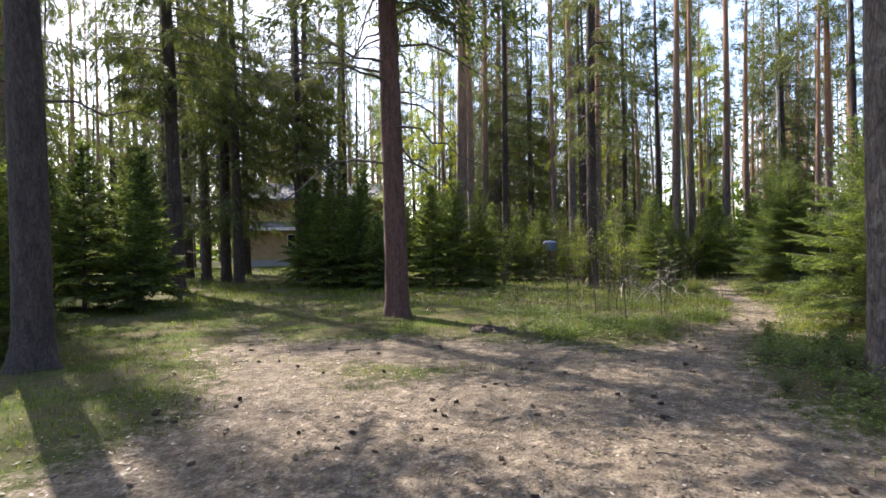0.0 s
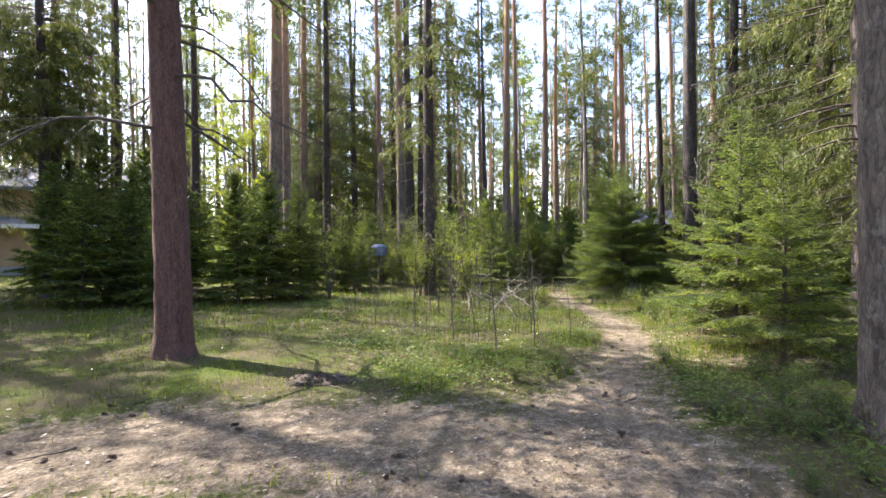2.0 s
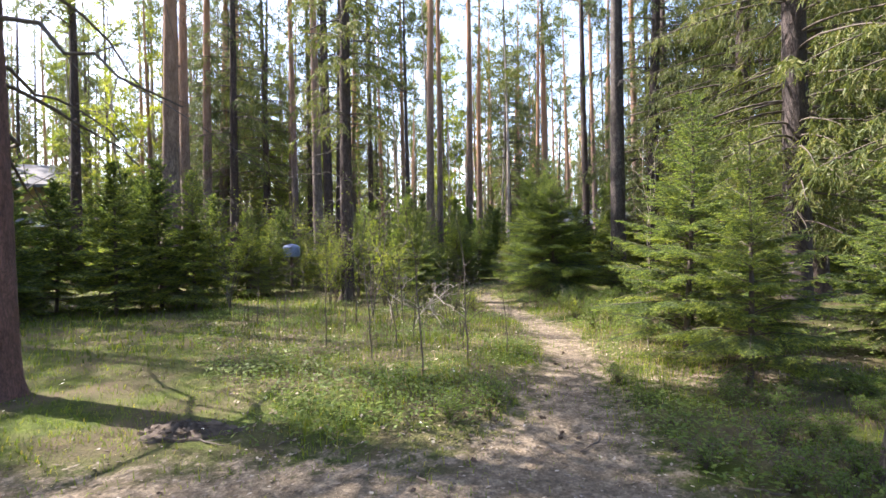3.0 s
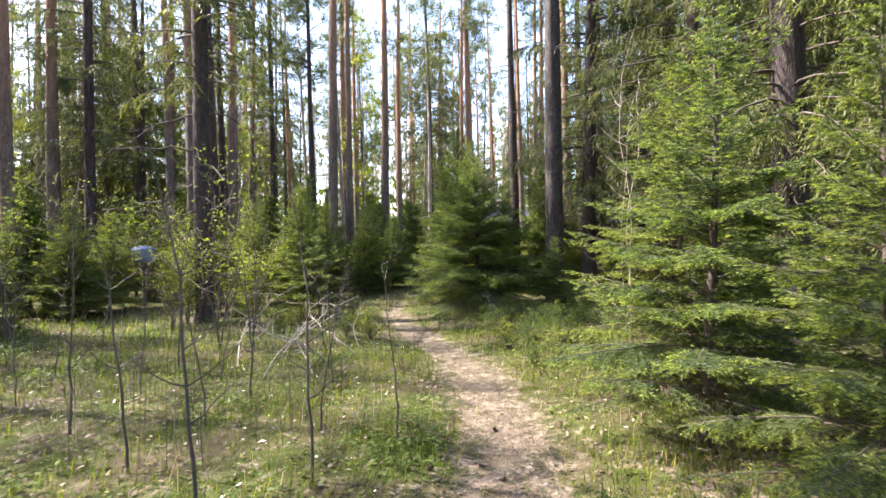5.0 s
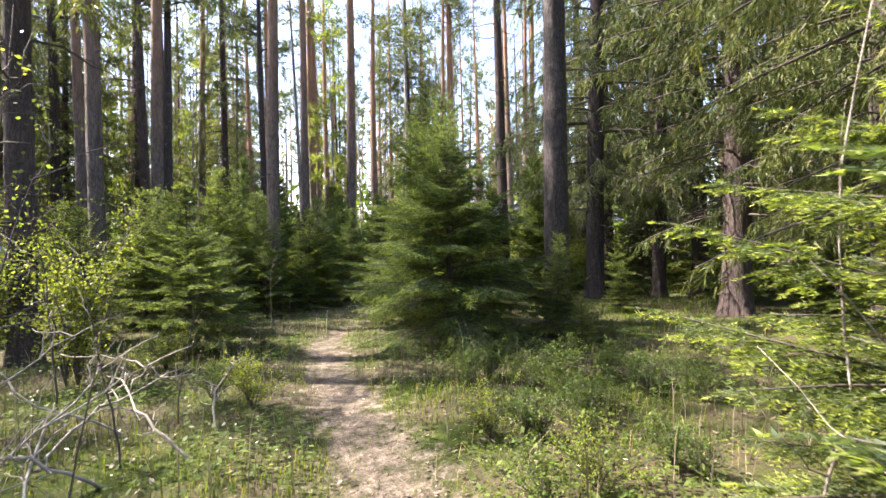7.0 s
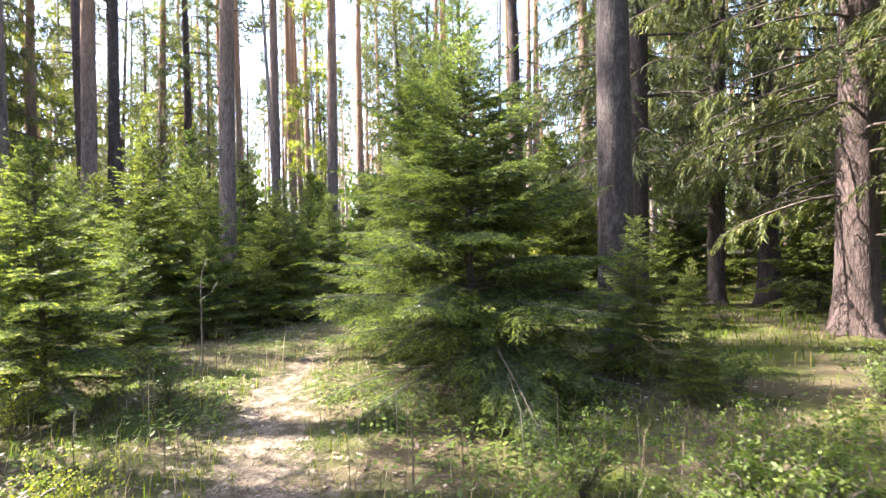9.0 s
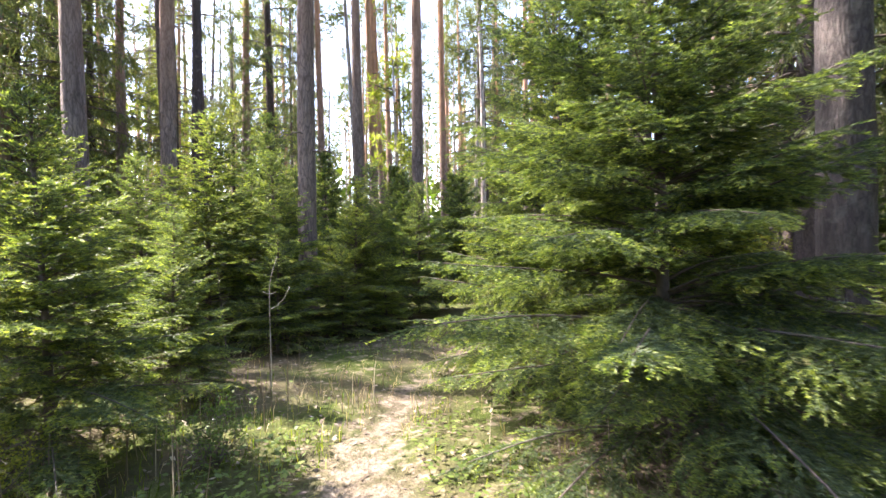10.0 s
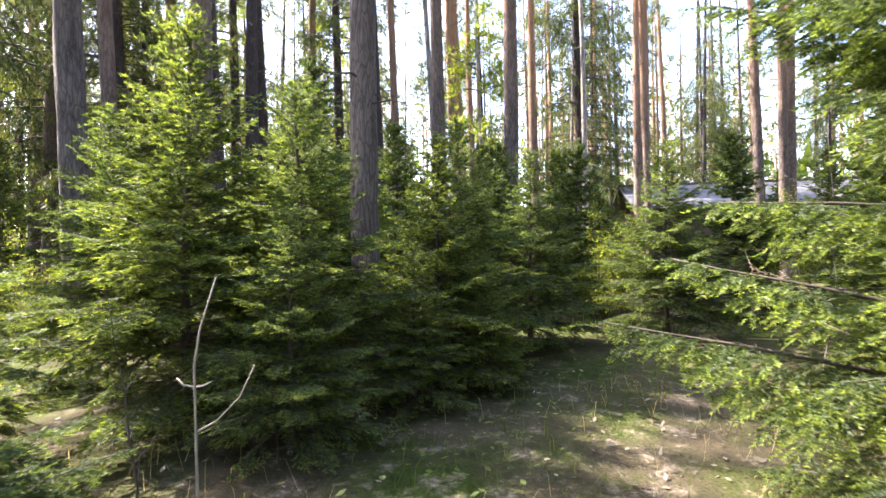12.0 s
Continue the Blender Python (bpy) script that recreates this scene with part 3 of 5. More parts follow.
    needled(ng, fg, lead, np.array([[0.03, 0, 1.0], [0, 0.03, 1], [-0.03, -0.02, 1]]), np.full(3, 0.1 * h), step * 0.6, size, rng)
    part("trunk", tg, M_TWIG, root)
    ng.take(wg, 1)
    ng.take(dg, 2)
    ng.take(fg, 3)
    part("crown", ng, [mat or M_NEEDLE, M_TWIG, M_NEEDLE_DRY, M_SUNNY_TIP], root)
    return root


def shrub(name, h, seed, label, stems=6, leaves=1800, mat=None, size=0.035, group="", wood=None, cat="shrub", spreadr=0.35):
    """A leafy bush: thin stems, forking twigs, many small leaves."""
    rng = np.random.default_rng(seed)
    root = thing(name, label, cat, group)
    wg, lg = Geo(), Geo()
    spots = []
    for k in range(stems):
        ang, out = rng.uniform(0, 6.283), rng.uniform(0.1, 1) * spreadr * h
        hh = h * rng.uniform(0.6, 1.05)
        s = np.linspace(0, 1, 8)
        pts = np.stack([out * s ** 1.3 * math.cos(ang), out * s ** 1.3 * math.sin(ang), hh * s], 1)
        pts[1:] += rng.normal(0, 0.015 * h, (7, 3))
        pts[0, 2] = -0.03
        wg.tube(pts, np.linspace(0.006, 0.0015, 8) * (0.5 + h / 2), 5 if h > 1 else 3)
        for q in range(7 if h > 1 else 3):
            i = rng.integers(2, 8)
            w = rng.normal(0, 1, 3) * [1, 1, 0.4] + [0, 0, 0.5]
            w /= np.linalg.norm(w)
            p2 = pts[i] + np.outer(np.linspace(0, 1, 5), w) * h * rng.uniform(0.12, 0.32)
            p2[1:] += rng.normal(0, 0.012 * h, (4, 3))
            wg.tube(p2, np.linspace(0.0045, 0.0015, 5) * (0.5 + h / 2), 3)
            spots.append(p2)
        spots.append(pts[4:])
    if leaves:
        allp = np.concatenate(spots)
        P = allp[rng.integers(0, len(allp), leaves)] + rng.normal(0, 0.035 * h, (leaves, 3))
        P[:, 2] = np.abs(P[:, 2]) + 0.01
        W = rng.normal(0, 1, (leaves, 3)) * [1, 1, 0.6]
        lg.tufts(P, W, rng.uniform(0.6, 1.3, leaves) * size, size * 0.62, rng, leafy=True)
        part("foliage", lg, mat or M_LEAF, root)
    part("stem", wg, wood or M_TWIG, root)
    return root


def bare_pole(name, h, seed, label, mat, r=0.012, twigs=8, lean=0.1, cat="sapling", group="", curl=0.3):
    rng = np.random.default_rng(seed)
    root = thing(name, label, cat, group)
    s = np.linspace(0, 1, 12)
    a = rng.uniform(0, 6.283)
    pts = np.stack([lean * h * s ** 1.5 * math.cos(a), lean * h * s ** 1.5 * math.sin(a), h * s], 1)
    pts[1:] += np.cumsum(rng.normal(0, 0.008 * h, (11, 3)) * [1, 1, 0.2], 0)
    pts[0, 2] = -0.05
    sg = Geo()
    sg.tube(pts, r * (1 - 0.8 * s), 7)
    part("stem", sg, mat, root)
    for k in range(twigs):
        tw = Geo()
        i = rng.integers(3, 12)
        b = rng.uniform(0, 6.283)
        ln = h * rng.uniform(0.06, 0.19)
        u = np.linspace(0, 1, 6)
        p2 = pts[i] + np.stack([ln * u * math.cos(b), ln * u * math.sin(b), ln * (0.5 * u + curl * u ** 2)], 1)
        p2[1:] += rng.normal(0, 0.02 * ln, (5, 3))
        tw.tube(p2, np.linspace(r * 0.45, r * 0.12, 6), 5)
        part("twig", tw, mat, root)
    return root


def hero_trunk(name, x, y, h, r, seed, mat, label, lean=(0, 0), flare=0.5, cat="spruce tree", dead=(), droop=0.3, crown_from=9.0, reach=2.6, limb=(0.8, 2.4)):
    """A tree that the path passes close by: a finely cut trunk, dead limbs, and its crown above."""
    rng = np.random.default_rng(seed)
    root = thing(name, label, cat)
    tg, at, rad = trunk_geo(h, r, seed, 30, flare, 0.06, 0.03, True)
    part("trunk", tg, mat, root)
    lg, cg = Geo(), Geo()
    for zz in dead:
        one = Geo()
        dead_limbs(one, at, rad, [zz], rng, limb, droop, 6)
        part("dead_limb", one, M_TWIG, root)
    z = crown_from
    while z < h - 0.3:
        up = (z - crown_from) / (h - crown_from)
        for k in range(5):
            ang, ln = rng.uniform(0, 6.283), reach * (1 - 0.85 * up) * rng.uniform(0.6, 1.1) + 0.2
            pts = bough(ln, 0.15, 0.4, ang, 6) + at(z)
            lg.tube(pts, np.linspace(0.03, 0.006, 6), 4)
            m = int(ln * 110)
            i0 = rng.integers(1, 6, m)
            P = pts[i0] + rng.normal(0, 0.22, (m, 3))
            cg.tufts(P, rng.normal(0, 1, (m, 3)) + [math.cos(ang), math.sin(ang), -0.6], rng.uniform(0.16, 0.34, m), 0.06, rng)
        z += 0.5
    cg.take(lg, 1)
    part("crown", cg, [M_NEEDLE_OLD, M_TWIG], root)
    return put(root, x, y, 0, lean=lean)


# ---- trees close to the path
hero_trunk("spruce_tree", -4.85, 6.15, 20, 0.205, 11, M_SPRUCE_BARK, "tall dark spruce with a straight grey-brown trunk at the grass edge", (0, -0.8),
           dead=[3.2, 4.1, 5.0, 5.7], crown_from=6.3, reach=2.2)
hero_trunk("spruce_tree", -0.92, 10.6, 21, 0.235, 12, M_RED_BARK, "tall spruce with reddish-brown trunk and thin dead drooping limbs", (0, -0.9), 0.45,
           dead=list(np.linspace(2.9, 7.5, 26)), droop=0.42, crown_from=6.7, reach=2.9, limb=(1.3, 3.0))
hero_trunk("pine_tree", 4.45, 5.02, 21, 0.23, 13, M_PALE_BARK, "thick pine trunk with pale flaky bark beside the path", (0, -1.0), 0.4, "pine tree",
           dead=[5.5, 6.5], crown_from=11, reach=2.2)
hero_trunk("pine_tree", 12.54, 15.11, 22, 0.225, 14, M_GREY_BARK, "straight pine with grey scaly bark behind the young spruce", (0, -0.6), 0.35, "pine tree",
           dead=[4.5, 6.0, 7.5], crown_from=12, reach=2.2)

# ---- tall spruces with hanging boughs
HANG = [hanging_spruce("spruce_tree", 19, 0.27, 1.9, 3.1, 21, M_SPRUCE_BARK, 1.0, "tall spruce with drooping green boughs and a dark trunk", "tall spruces"),
        hanging_spruce("spruce_tree", 17, 0.19, 2.6, 2.5, 22, M_SPRUCE_BARK, 0.9, "tall spruce with drooping green boughs and a dark trunk", "tall spruces"),
        hanging_spruce("spruce_tree", 21, 0.17, 4.6, 2.0, 23, M_SPRUCE_BARK, 0.8, "slender tall spruce with thin hanging boughs", "tall spruces"),
        hanging_spruce("spruce_tree", 24, 0.21, 6.2, 2.7, 28, M_SPRUCE_BARK, 1.5, "tall spruce with bare lower trunk and a dense high crown", "tall spruces", 0.17, 22, 9),
        hanging_spruce("spruce_tree", 18, 0.22, 2.6, 2.7, 25, M_SPRUCE_BARK, 1.0, "tall spruce with drooping green boughs farther in the wood", "tall spruces", 0.17, 14, 9)]
HANG.append(hanging_spruce("spruce_tree", 21, 0.15, 3.2, 1.7, 26, M_SPRUCE_BARK, 0.75, "slim spruce hung with olive-green boughs deep in the wood", "tall spruces", 0.2, 10, 7))
HANG.append(hanging_spruce("spruce_tree", 23, 0.16, 6.0, 1.9, 27, M_SPRUCE_BARK, 0.75, "slim spruce hung with olive-green boughs deep in the wood", "tall spruces", 0.2, 14, 7))
put(HANG[3], -8.75, 17.3, 150, 1.1, 1.0)
again(HANG[3], -9.2, 22.3, 45)
again(HANG[3], -6.2, 23.7, 30, 1.0, 0.85)
# extra tree in line with the last one, added to shade the grass
again(HANG[3], -5.8, 21.7, 210, 0.85, 0.78)
# added behind the near left trunk, only to shade the ground at the start
again(HANG[5], -11.2, 13.8, 100)
put(HANG[5], -7.2, 26.5, 0)
put(HANG[6], 2.6, 31.5, 0)
put(HANG[4], 19.5, 19.0, 30)
put(HANG[0], 15.7, 13.4, 20)
put(HANG[1], 16.5, 17.25, 80, 1.25, 1.1)
put(HANG[2], 4.93, 17.2, 0, 1.0, 1.0)
for k, x, y, s, t in ((0, 11.2, 9.4, 0.95, 120), (0, 14.9, 10.9, 0.9, 200), (1, 10.6, 6.6, 1.1, 10), (0, 14.5, 8.8, 1.0, 250), (1, 18.5, 15.5, 1.1, 300),
                      (1, -10.6, 23.6, 0.95, 45), 
                      (1, -14.5, 17.5, 1.1, 260), (0, -13.0, 25.0, 1.0, 140), (1, -10.2, 27.5, 0.9, 170), (1, 3.8, 35.5, 1.15, 220), (2, 3.6, 30.0, 1.2, 60),
                      (0, 4.6, 37.5, 1.1, 330), (1, 5.6, 33.0, 1.0, 20), (2, 12.0, 34.5, 1.1, 200), (1, 24.0, 37.0, 1.2, 0), (0, 26.5, 39.0, 1.1, 90),
                      (2, 8.6, 36.0, 1.1, 130), (0, -13.5, 9.5, 1.0, 77), (1, 20.5, 11.0, 1.0, 40), (1, -8.3, 21.4, 0.95, 66), (1, 21.5, 13.0, 1.1, 215), (1, 18.0, 10.6, 1.0, 55), (0, 24.2, 15.0, 1.1, 155), (1, 24.5, 20.5, 1.1, 255), (0, 20.8, 21.0, 0.95, 5), (1, 17.9, 16.3, 0.9, 100)):
    far = math.hypot(x - 5, y - 9) > 15
    again(HANG[4 if far and k < 2 else k], x, y, t, s, s * 1.0)

# ---- pines and bare-stemmed trees at their own places
PINES = [pine("pine_tree", 22, 0.20, 13, 31, M_PINE_BARK, "tall straight pine with orange upper stem", "tall pines"),
         pine("pine_tree", 24, 0.22, 14, 32, M_PINE_BARK, "tall straight pine with orange upper stem", "tall pines", dead=16),
         pine("spruce_tree", 20, 0.20, 10, 33, M_SPRUCE_BARK, "tall bare-stemmed spruce with dead side twigs", "bare-stemmed spruces", 26, 90, "spruce tree"),
         pine("birch_tree", 17, 0.10, 11, 34, M_BIRCH, "slim pale-stemmed young tree", "slim pale trees", 8, 50, "birch tree", 1.5),
         pine("birch_tree", 15, 0.09, 3.5, 35, M_BIRCH, "slim birch in fresh yellow-green leaf", "birches in leaf", 4, 110, "birch tree", 1.9, M_LEAF)]
put(PINES[4], -1.2, 35, 0, 1)
for x, y, t in ((0.3, 39, 40), (12.2, 43, 80), (7.6, 41, 120), (5.6, 45, 160), (14.6, 46, 200), (22.5, 46, 240), (-3.8, 41, 280), (9.6, 47, 320), (17.5, 34.5, 10)):
    again(PINES[4], x, y, t, 1.0)
put(PINES[0], 9.81, 22.05, 10, 0.85, 1)
put(PINES[1], 14.94, 27.8, 40, 0.95, 1)
put(PINES[2], -2.6, 31.0, 70, 1.1, 1)
again(PINES[1], 0.80, 23.2, 70, 1.25, 1)
put(PINES[3], 20.5, 32.2, 0, 1.3, 1)
KNOWN = [(9.81, 22.05), (14.94, 27.8), (0.8, 23.2), (20.5, 32.2)]
for k, x, y, s, t, lean in ((1, 1.5, 25.9, 0.9, 200, 0), 
                            (0, 3.5, 34.6, 1.25, 15, 0), (1, 4.7, 38.4, 1.0, 95, 0),
                            # pines at (1.15, 28.6) and (2.5, 29.8): added so their crowns shade the later path
                            (2, 8.2, 30.5, 1.0, 12, 0), (2, -4.75, 25.6, 0.75, 80, 0), (1, 1.15, 28.6, 0.95, 20, 0), (1, 2.5, 29.8, 1.0, 160, 0), (2, -5.6, 28.5, 0.7, 120, 0), (1, 18.5, 39.7, 1.0, 33, 0), (0, 19.4, 39.2, 1.0, 71, 0), (0, 20.2, 42.1, 1.0, 110, 0),
                            (1, 21.0, 36.2, 1.05, 180, 0), (2, 15.3, 19.3, 0.72, 250, 0), (0, 11.1, 35.4, 1.0, 5, 0), (3, 15.2, 37.5, 1.3, 60, -3),
                            (0, 6.9, 33.0, 0.9, 44, 0), (1, 7.9, 26.8, 0.9, 91, 0), (0, 24.0, 27.8, 0.85, 120, 0), (0, 24.8, 27.6, 0.8, 12, 0),
                            (1, 25.6, 28.0, 0.85, 65, 0), (0, 12.4, 26.2, 0.75, 222, 0), (1, 6.3, 25.3, 0.95, 301, 0), (2, 9.6, 34.9, 1.1, 20, 0), (2, 8.9, 31.0, 1.0, 200, 0), (0, 22.7, 31.8, 0.85, 10, 0), (0, 24.0, 32.6, 0.8, 70, 0), (1, 24.4, 33.4, 1.1, 18, 0),
                            (3, 13.6, 29.2, 0.9, 48, -4)):
    again(PINES[k], x, y, t, s, 1.0, (0, lean))
    KNOWN.append((x, y))

# the rest of the wood, thinning towards the house
rng = np.random.default_rng(77)
taken = list(KNOWN) + [(-9, 17.5), (-6.2, 23.7), (-4.75, 25.6), (-5.6, 28.5), (-4.85, 6.15), (-0.92, 10.6), (4.45, 5.0), (12.54, 15.11), (15.7, 13.4), (16.5, 17.25), (-13.5, 39), (-16, 39), (28, 33), (31, 32), (33, 31)]


def free(x, y, gap):
    return all((x - a) ** 2 + (y - b) ** 2 > gap * gap for a, b in taken)


# places that the sun reaches between the crowns
GLADES = [(9.9, 15.0), (6.0, 8.0), (8.0, 12.0), (10.8, 17.3), (8.1, 20.5), (10.8, 21.5), (6.5, 10.5), (4.5, 11.0)]
# the open clearing at the start
CLEARING = [(-3.5, 8.7), (-1.8, 6.4), (-0.8, 5.2), (-3.3, 10.2), (-5.9, 13.2)]
made = 0
for _ in range(12000):
    if made >= 300:
        break
    a, d = rng.uniform(-75, 60), rng.uniform(20, 62)
    x, y = 3 + d * math.sin(radians(-a)), 4 + d * math.cos(radians(-a))
    if made >= 150 and d < 38:
        continue
    if not free(x, y, 2.0) or (d < 30 and 2 < x < 16 and trail(x, y) < 2.5):
        continue
    b = math.degrees(math.atan2(x, y))
    if (-24 < b < -13.5 and y < 40) or (24 < x < 36 and 28 < y < 38):
        continue
    if any(abs((x - px) * to_sun.y - (y - py) * to_sun.x) / 0.7 < 2.4 and 6 < (x - px) * to_sun.x + (y - py) * to_sun.y < 17 for px, py in GLADES):
        continue
    k = int(rng.choice([0, 0, 1, 1, 2, 3]))
    turn, wide, high, tilt = rng.uniform(0, 360), rng.uniform(0.6, 1.05), rng.uniform(0.85, 1.1), (rng.normal(0, 0.7), rng.normal(0, 0.7))
    if not any(abs((x - px) * to_sun.y - (y - py) * to_sun.x) / 0.7 < 1.5 and 6 < (x - px) * to_sun.x + (y - py) * to_sun.y < 17 for px, py in CLEARING):
        again(HANG[5 + made % 2] if made % 5 < 2 and d > 30 else PINES[k], x, y, turn, wide, high, tilt)
    taken.append((x, y))
    made += 1
# trees behind and beside the start of the walk
for x, y in ((-9, 1), (-7.5, -5), (6.5, -4), (9.5, 1.5), (2.5, -9), (-3, -12), (12, -6), (-14, -2), (15, 3), (-16, 6)):
    again(PINES[int(rng.integers(0, 3))], x, y, rng.uniform(0, 360), 1.0, 1.0)

# ---- young spruces
young_A = young_spruce("young_spruce", 3.75, 1.85, 41, "bushy young spruce with light green sprays beside the path", dry=0.15, skirt=0.05, arms=8, years=14, step=0.009)
put(young_A, 9.93, 15.0, 0)
young_B = young_spruce("young_spruce", 3.35, 1.22, 42, "broad young spruce with bright boughs hanging over the path", dry=0.4, arms=7, years=11, step=0.008)
put(young_B, 6.4, 8.15, 0)
again(young_A, 10.88, 16.76, 140, 0.84, 1.2)
again(young_B, 7.45, 8.85, 200, 1.05, 0.95)
again(young_B, 5.78, 6.95, 60, 0.8, 0.79)
FAR_YOUNG = [young_spruce("young_spruce", 3.4, 1.3, 46, "young spruce in the undergrowth", "young spruces", 0.09, 0.03, 0.09, years=11, arms=7),
             young_spruce("young_spruce", 4.2, 1.4, 47, "young spruce in the undergrowth", "young spruces", 0.095, 0.032, 0.1, years=13, arms=7)]
put(FAR_YOUNG[0], -3.4, 20.6, 285, 1.0)
put(FAR_YOUNG[1], 11.4, 26.0, 20, 0.9)
YOUNG = [young_spruce("young_spruce", 3.0, 1.2, 43, "young spruce with dense dark green boughs", "young spruces", 0.036, 0.0115, 0.066, years=12, arms=7),
         young_spruce("young_spruce", 2.6, 1.1, 44, "young spruce with dense dark green boughs", "young spruces", 0.036, 0.0115, 0.066, years=11, arms=7),
         young_spruce("young_spruce", 3.9, 1.35, 45, "taller young spruce with dark green boughs", "young spruces", 0.055, 0.018, 0.08, years=14, arms=7)]
put(YOUNG[0], 8.06, 20.5, 0, 1.05)
put(YOUNG[1], 10.8, 21.5, 0, 1.05)
put(YOUNG[2], 9.4, 23.2, 0)
for k, x, y, s, t in ((1, 6.75, 16.8, 0.88, 10), (1, 11.55, 14.25, 0.62, 130), (1, 12.0, 16.2, 0.5, 20), (1, 11.9, 21.9, 0.95, 50), (0, 6.6, 19.6, 0.85, 90), (0, 7.3, 22.4, 0.95, 200), (1, 8.97, 20.5, 1.02, 300), (0, 10.2, 20.7, 0.8, 35), (1, 8.7, 19.5, 0.6, 75), (1, 9.75, 20.1, 0.52, 210), (0, 10.5, 20.3, 0.42, 130),
                      (0, 5.4, 21.2, 0.8, 15), (1, 8.8, 21.9, 1.0, 115), (0, 10.1, 23.8, 1.0, 240), (1, 12.9, 24.6, 1.0, 33), (0, 7.5, 17.9, 0.55, 71),
                      (0, 5.6, 18.3, 0.7, 160), 
                      (2, -7.5, 12.9, 1.0, 0), (2, -8.5, 12.4, 1.05, 70), (2, -9.6, 12.9, 0.95, 140), (2, -8.2, 14.2, 1.1, 210), (0, -7.0, 11.9, 0.8, 50),
                      (2, -10.7, 11.6, 1.1, 20), (0, -6.1, 6.9, 0.9, 80), (0, -7.2, 8.4, 1.0, 180), (2, -8.8, 9.8, 1.0, 100),
                      (2, -4.0, 18.2, 0.9, 10), (2, -2.9, 18.8, 0.95, 100), (2, -4.9, 19.5, 1.0, 190), (2, -0.3, 17.6, 0.9, 60), (2, 0.6, 18.4, 0.95, 150),
                      (2, 1.3, 17.5, 0.85, 240), (0, -1.6, 19.0, 1.0, 330), (0, 0.1, 20.4, 1.1, 25), (0, -2.2, 17.6, 0.8, 45),
                      (0, 2.8, 20.0, 0.85, 10), (1, 3.6, 21.0, 0.9, 140), (1, 2.1, 21.5, 1.0, 220), (0, 7.9, 24.6, 1.0, 100), (1, 4.4, 23.5, 0.9, 310),
                      (0, 13.8, 21.5, 0.9, 15), (0, 14.4, 24.2, 1.0, 95), (1, 16.2, 22.4, 1.0, 185), (0, 15.4, 26.4, 1.1, 275), (1, 18.7, 21.5, 1.1, 5),
                      (0, 18.0, 14.5, 0.9, 80), (0, 19.6, 13.0, 1.0, 180), (0, 21.0, 15.5, 1.1, 280), (0, 22.8, 14.0, 1.2, 30), (0, 20.4, 18.3, 1.1, 130), (0, 23.0, 19.2, 1.2, 230), (0, 17.2, 12.2, 0.8, 330), (0, 25.5, 17.5, 1.3, 33), (0, 16.6, 18.8, 0.7, 77), (0, 18.0, 17.5, 0.6, 40), (1, 17.5, 19.3, 0.8, 130), (0, 20.5, 16.8, 0.9, 220), (1, 13.9, 17.9, 0.45, 310), (1, 10.9, 13.3, 0.3, 22),
                      (1, 14.6, 15.2, 0.4, 60), (0, 8.9, 6.9, 0.9, 0), (1, 8.2, 5.6, 0.9, 120), (0, 9.4, 9.2, 0.75, 200), (0, -12.5, 15.5, 1.1, 10),
                      (2, -15, 21, 1.1, 60), (0, 21.5, 21.5, 1.2, 160), (0, 6.4, 29, 1.2, 99), (0, 10.5, 30, 1.2, 199), (0, 1.2, 29, 1.3, 9), (2, -4.6, 22.2, 1.35, 40), (2, -3.5, 24.2, 1.3, 160), (2, -5.6, 23.0, 1.15, 250)):
    near = min(math.hypot(x - a, y - b) for a, b in TRAIL[1:14])
    if near > 7.5:
        again(FAR_YOUNG[1 if k == 2 else 0], x, y, t, s * 0.92)
    else:
        again(YOUNG[k], x, y, t, s)

for x, y, t, wide in ((17.0, 19.9, 10, 1.2), (15.7, 18.4, 200, 0.9), (14.7, 19.2, 120, 0.85)):
    again(FAR_YOUNG[0], x, y, t, wide)
n = 0
while n < 34:
    x, y = rng.uniform(-22, 34), rng.uniform(26, 46)
    if trail(x, y) < 1.5 or (-18 < x < -5) or (18 < x < 28 and y < 31):
        continue
    again(FAR_YOUNG[n % 2], x, y, rng.uniform(0, 360), rng.uniform(0.8, 1.2))
    n += 1

# ---- leafy shrubs and low growth
SHRUBS = [shrub("leafy_shrub", 2.0, 51, "thin-stemmed shrub with fresh yellow-green leaves", 9, 3000, size=0.045, group="leafy shrubs"),
          shrub("leafy_shrub", 1.4, 52, "thin-stemmed shrub with fresh yellow-green leaves", 10, 3000, size=0.042, group="leafy shrubs"),
          shrub("leafy_shrub", 2.8, 53, "tall thin shrub with sparse fresh leaves", 6, 480, size=0.045, group="leafy shrubs")]
put(SHRUBS[0], 4.6, 17.2, 0)
put(SHRUBS[1], 5.4, 15.6, 0)
put(SHRUBS[2], 2.0, 16.9, 0)
again(SHRUBS[2], 4.5, 14.2, 30, 1.1)
n = 0
while n < 46:
    x, y = rng.uniform(1.5, 21), rng.uniform(14, 27)
    if trail(x, y) < 1.1 or (x < 3 and y < 16) or (x > 11 and y < 18) or (6 < x < 13 and y < 25):
        continue
    k, turn, wide = int(rng.integers(0, 3)), rng.uniform(0, 360), rng.uniform(0.7, 1.15)
    if not (y < 22 and -0.9 < x - (4.39 - (21.5 - y) * 0.22) < 0.7):
        again(SHRUBS[k], x, y, turn, wide)
    n += 1
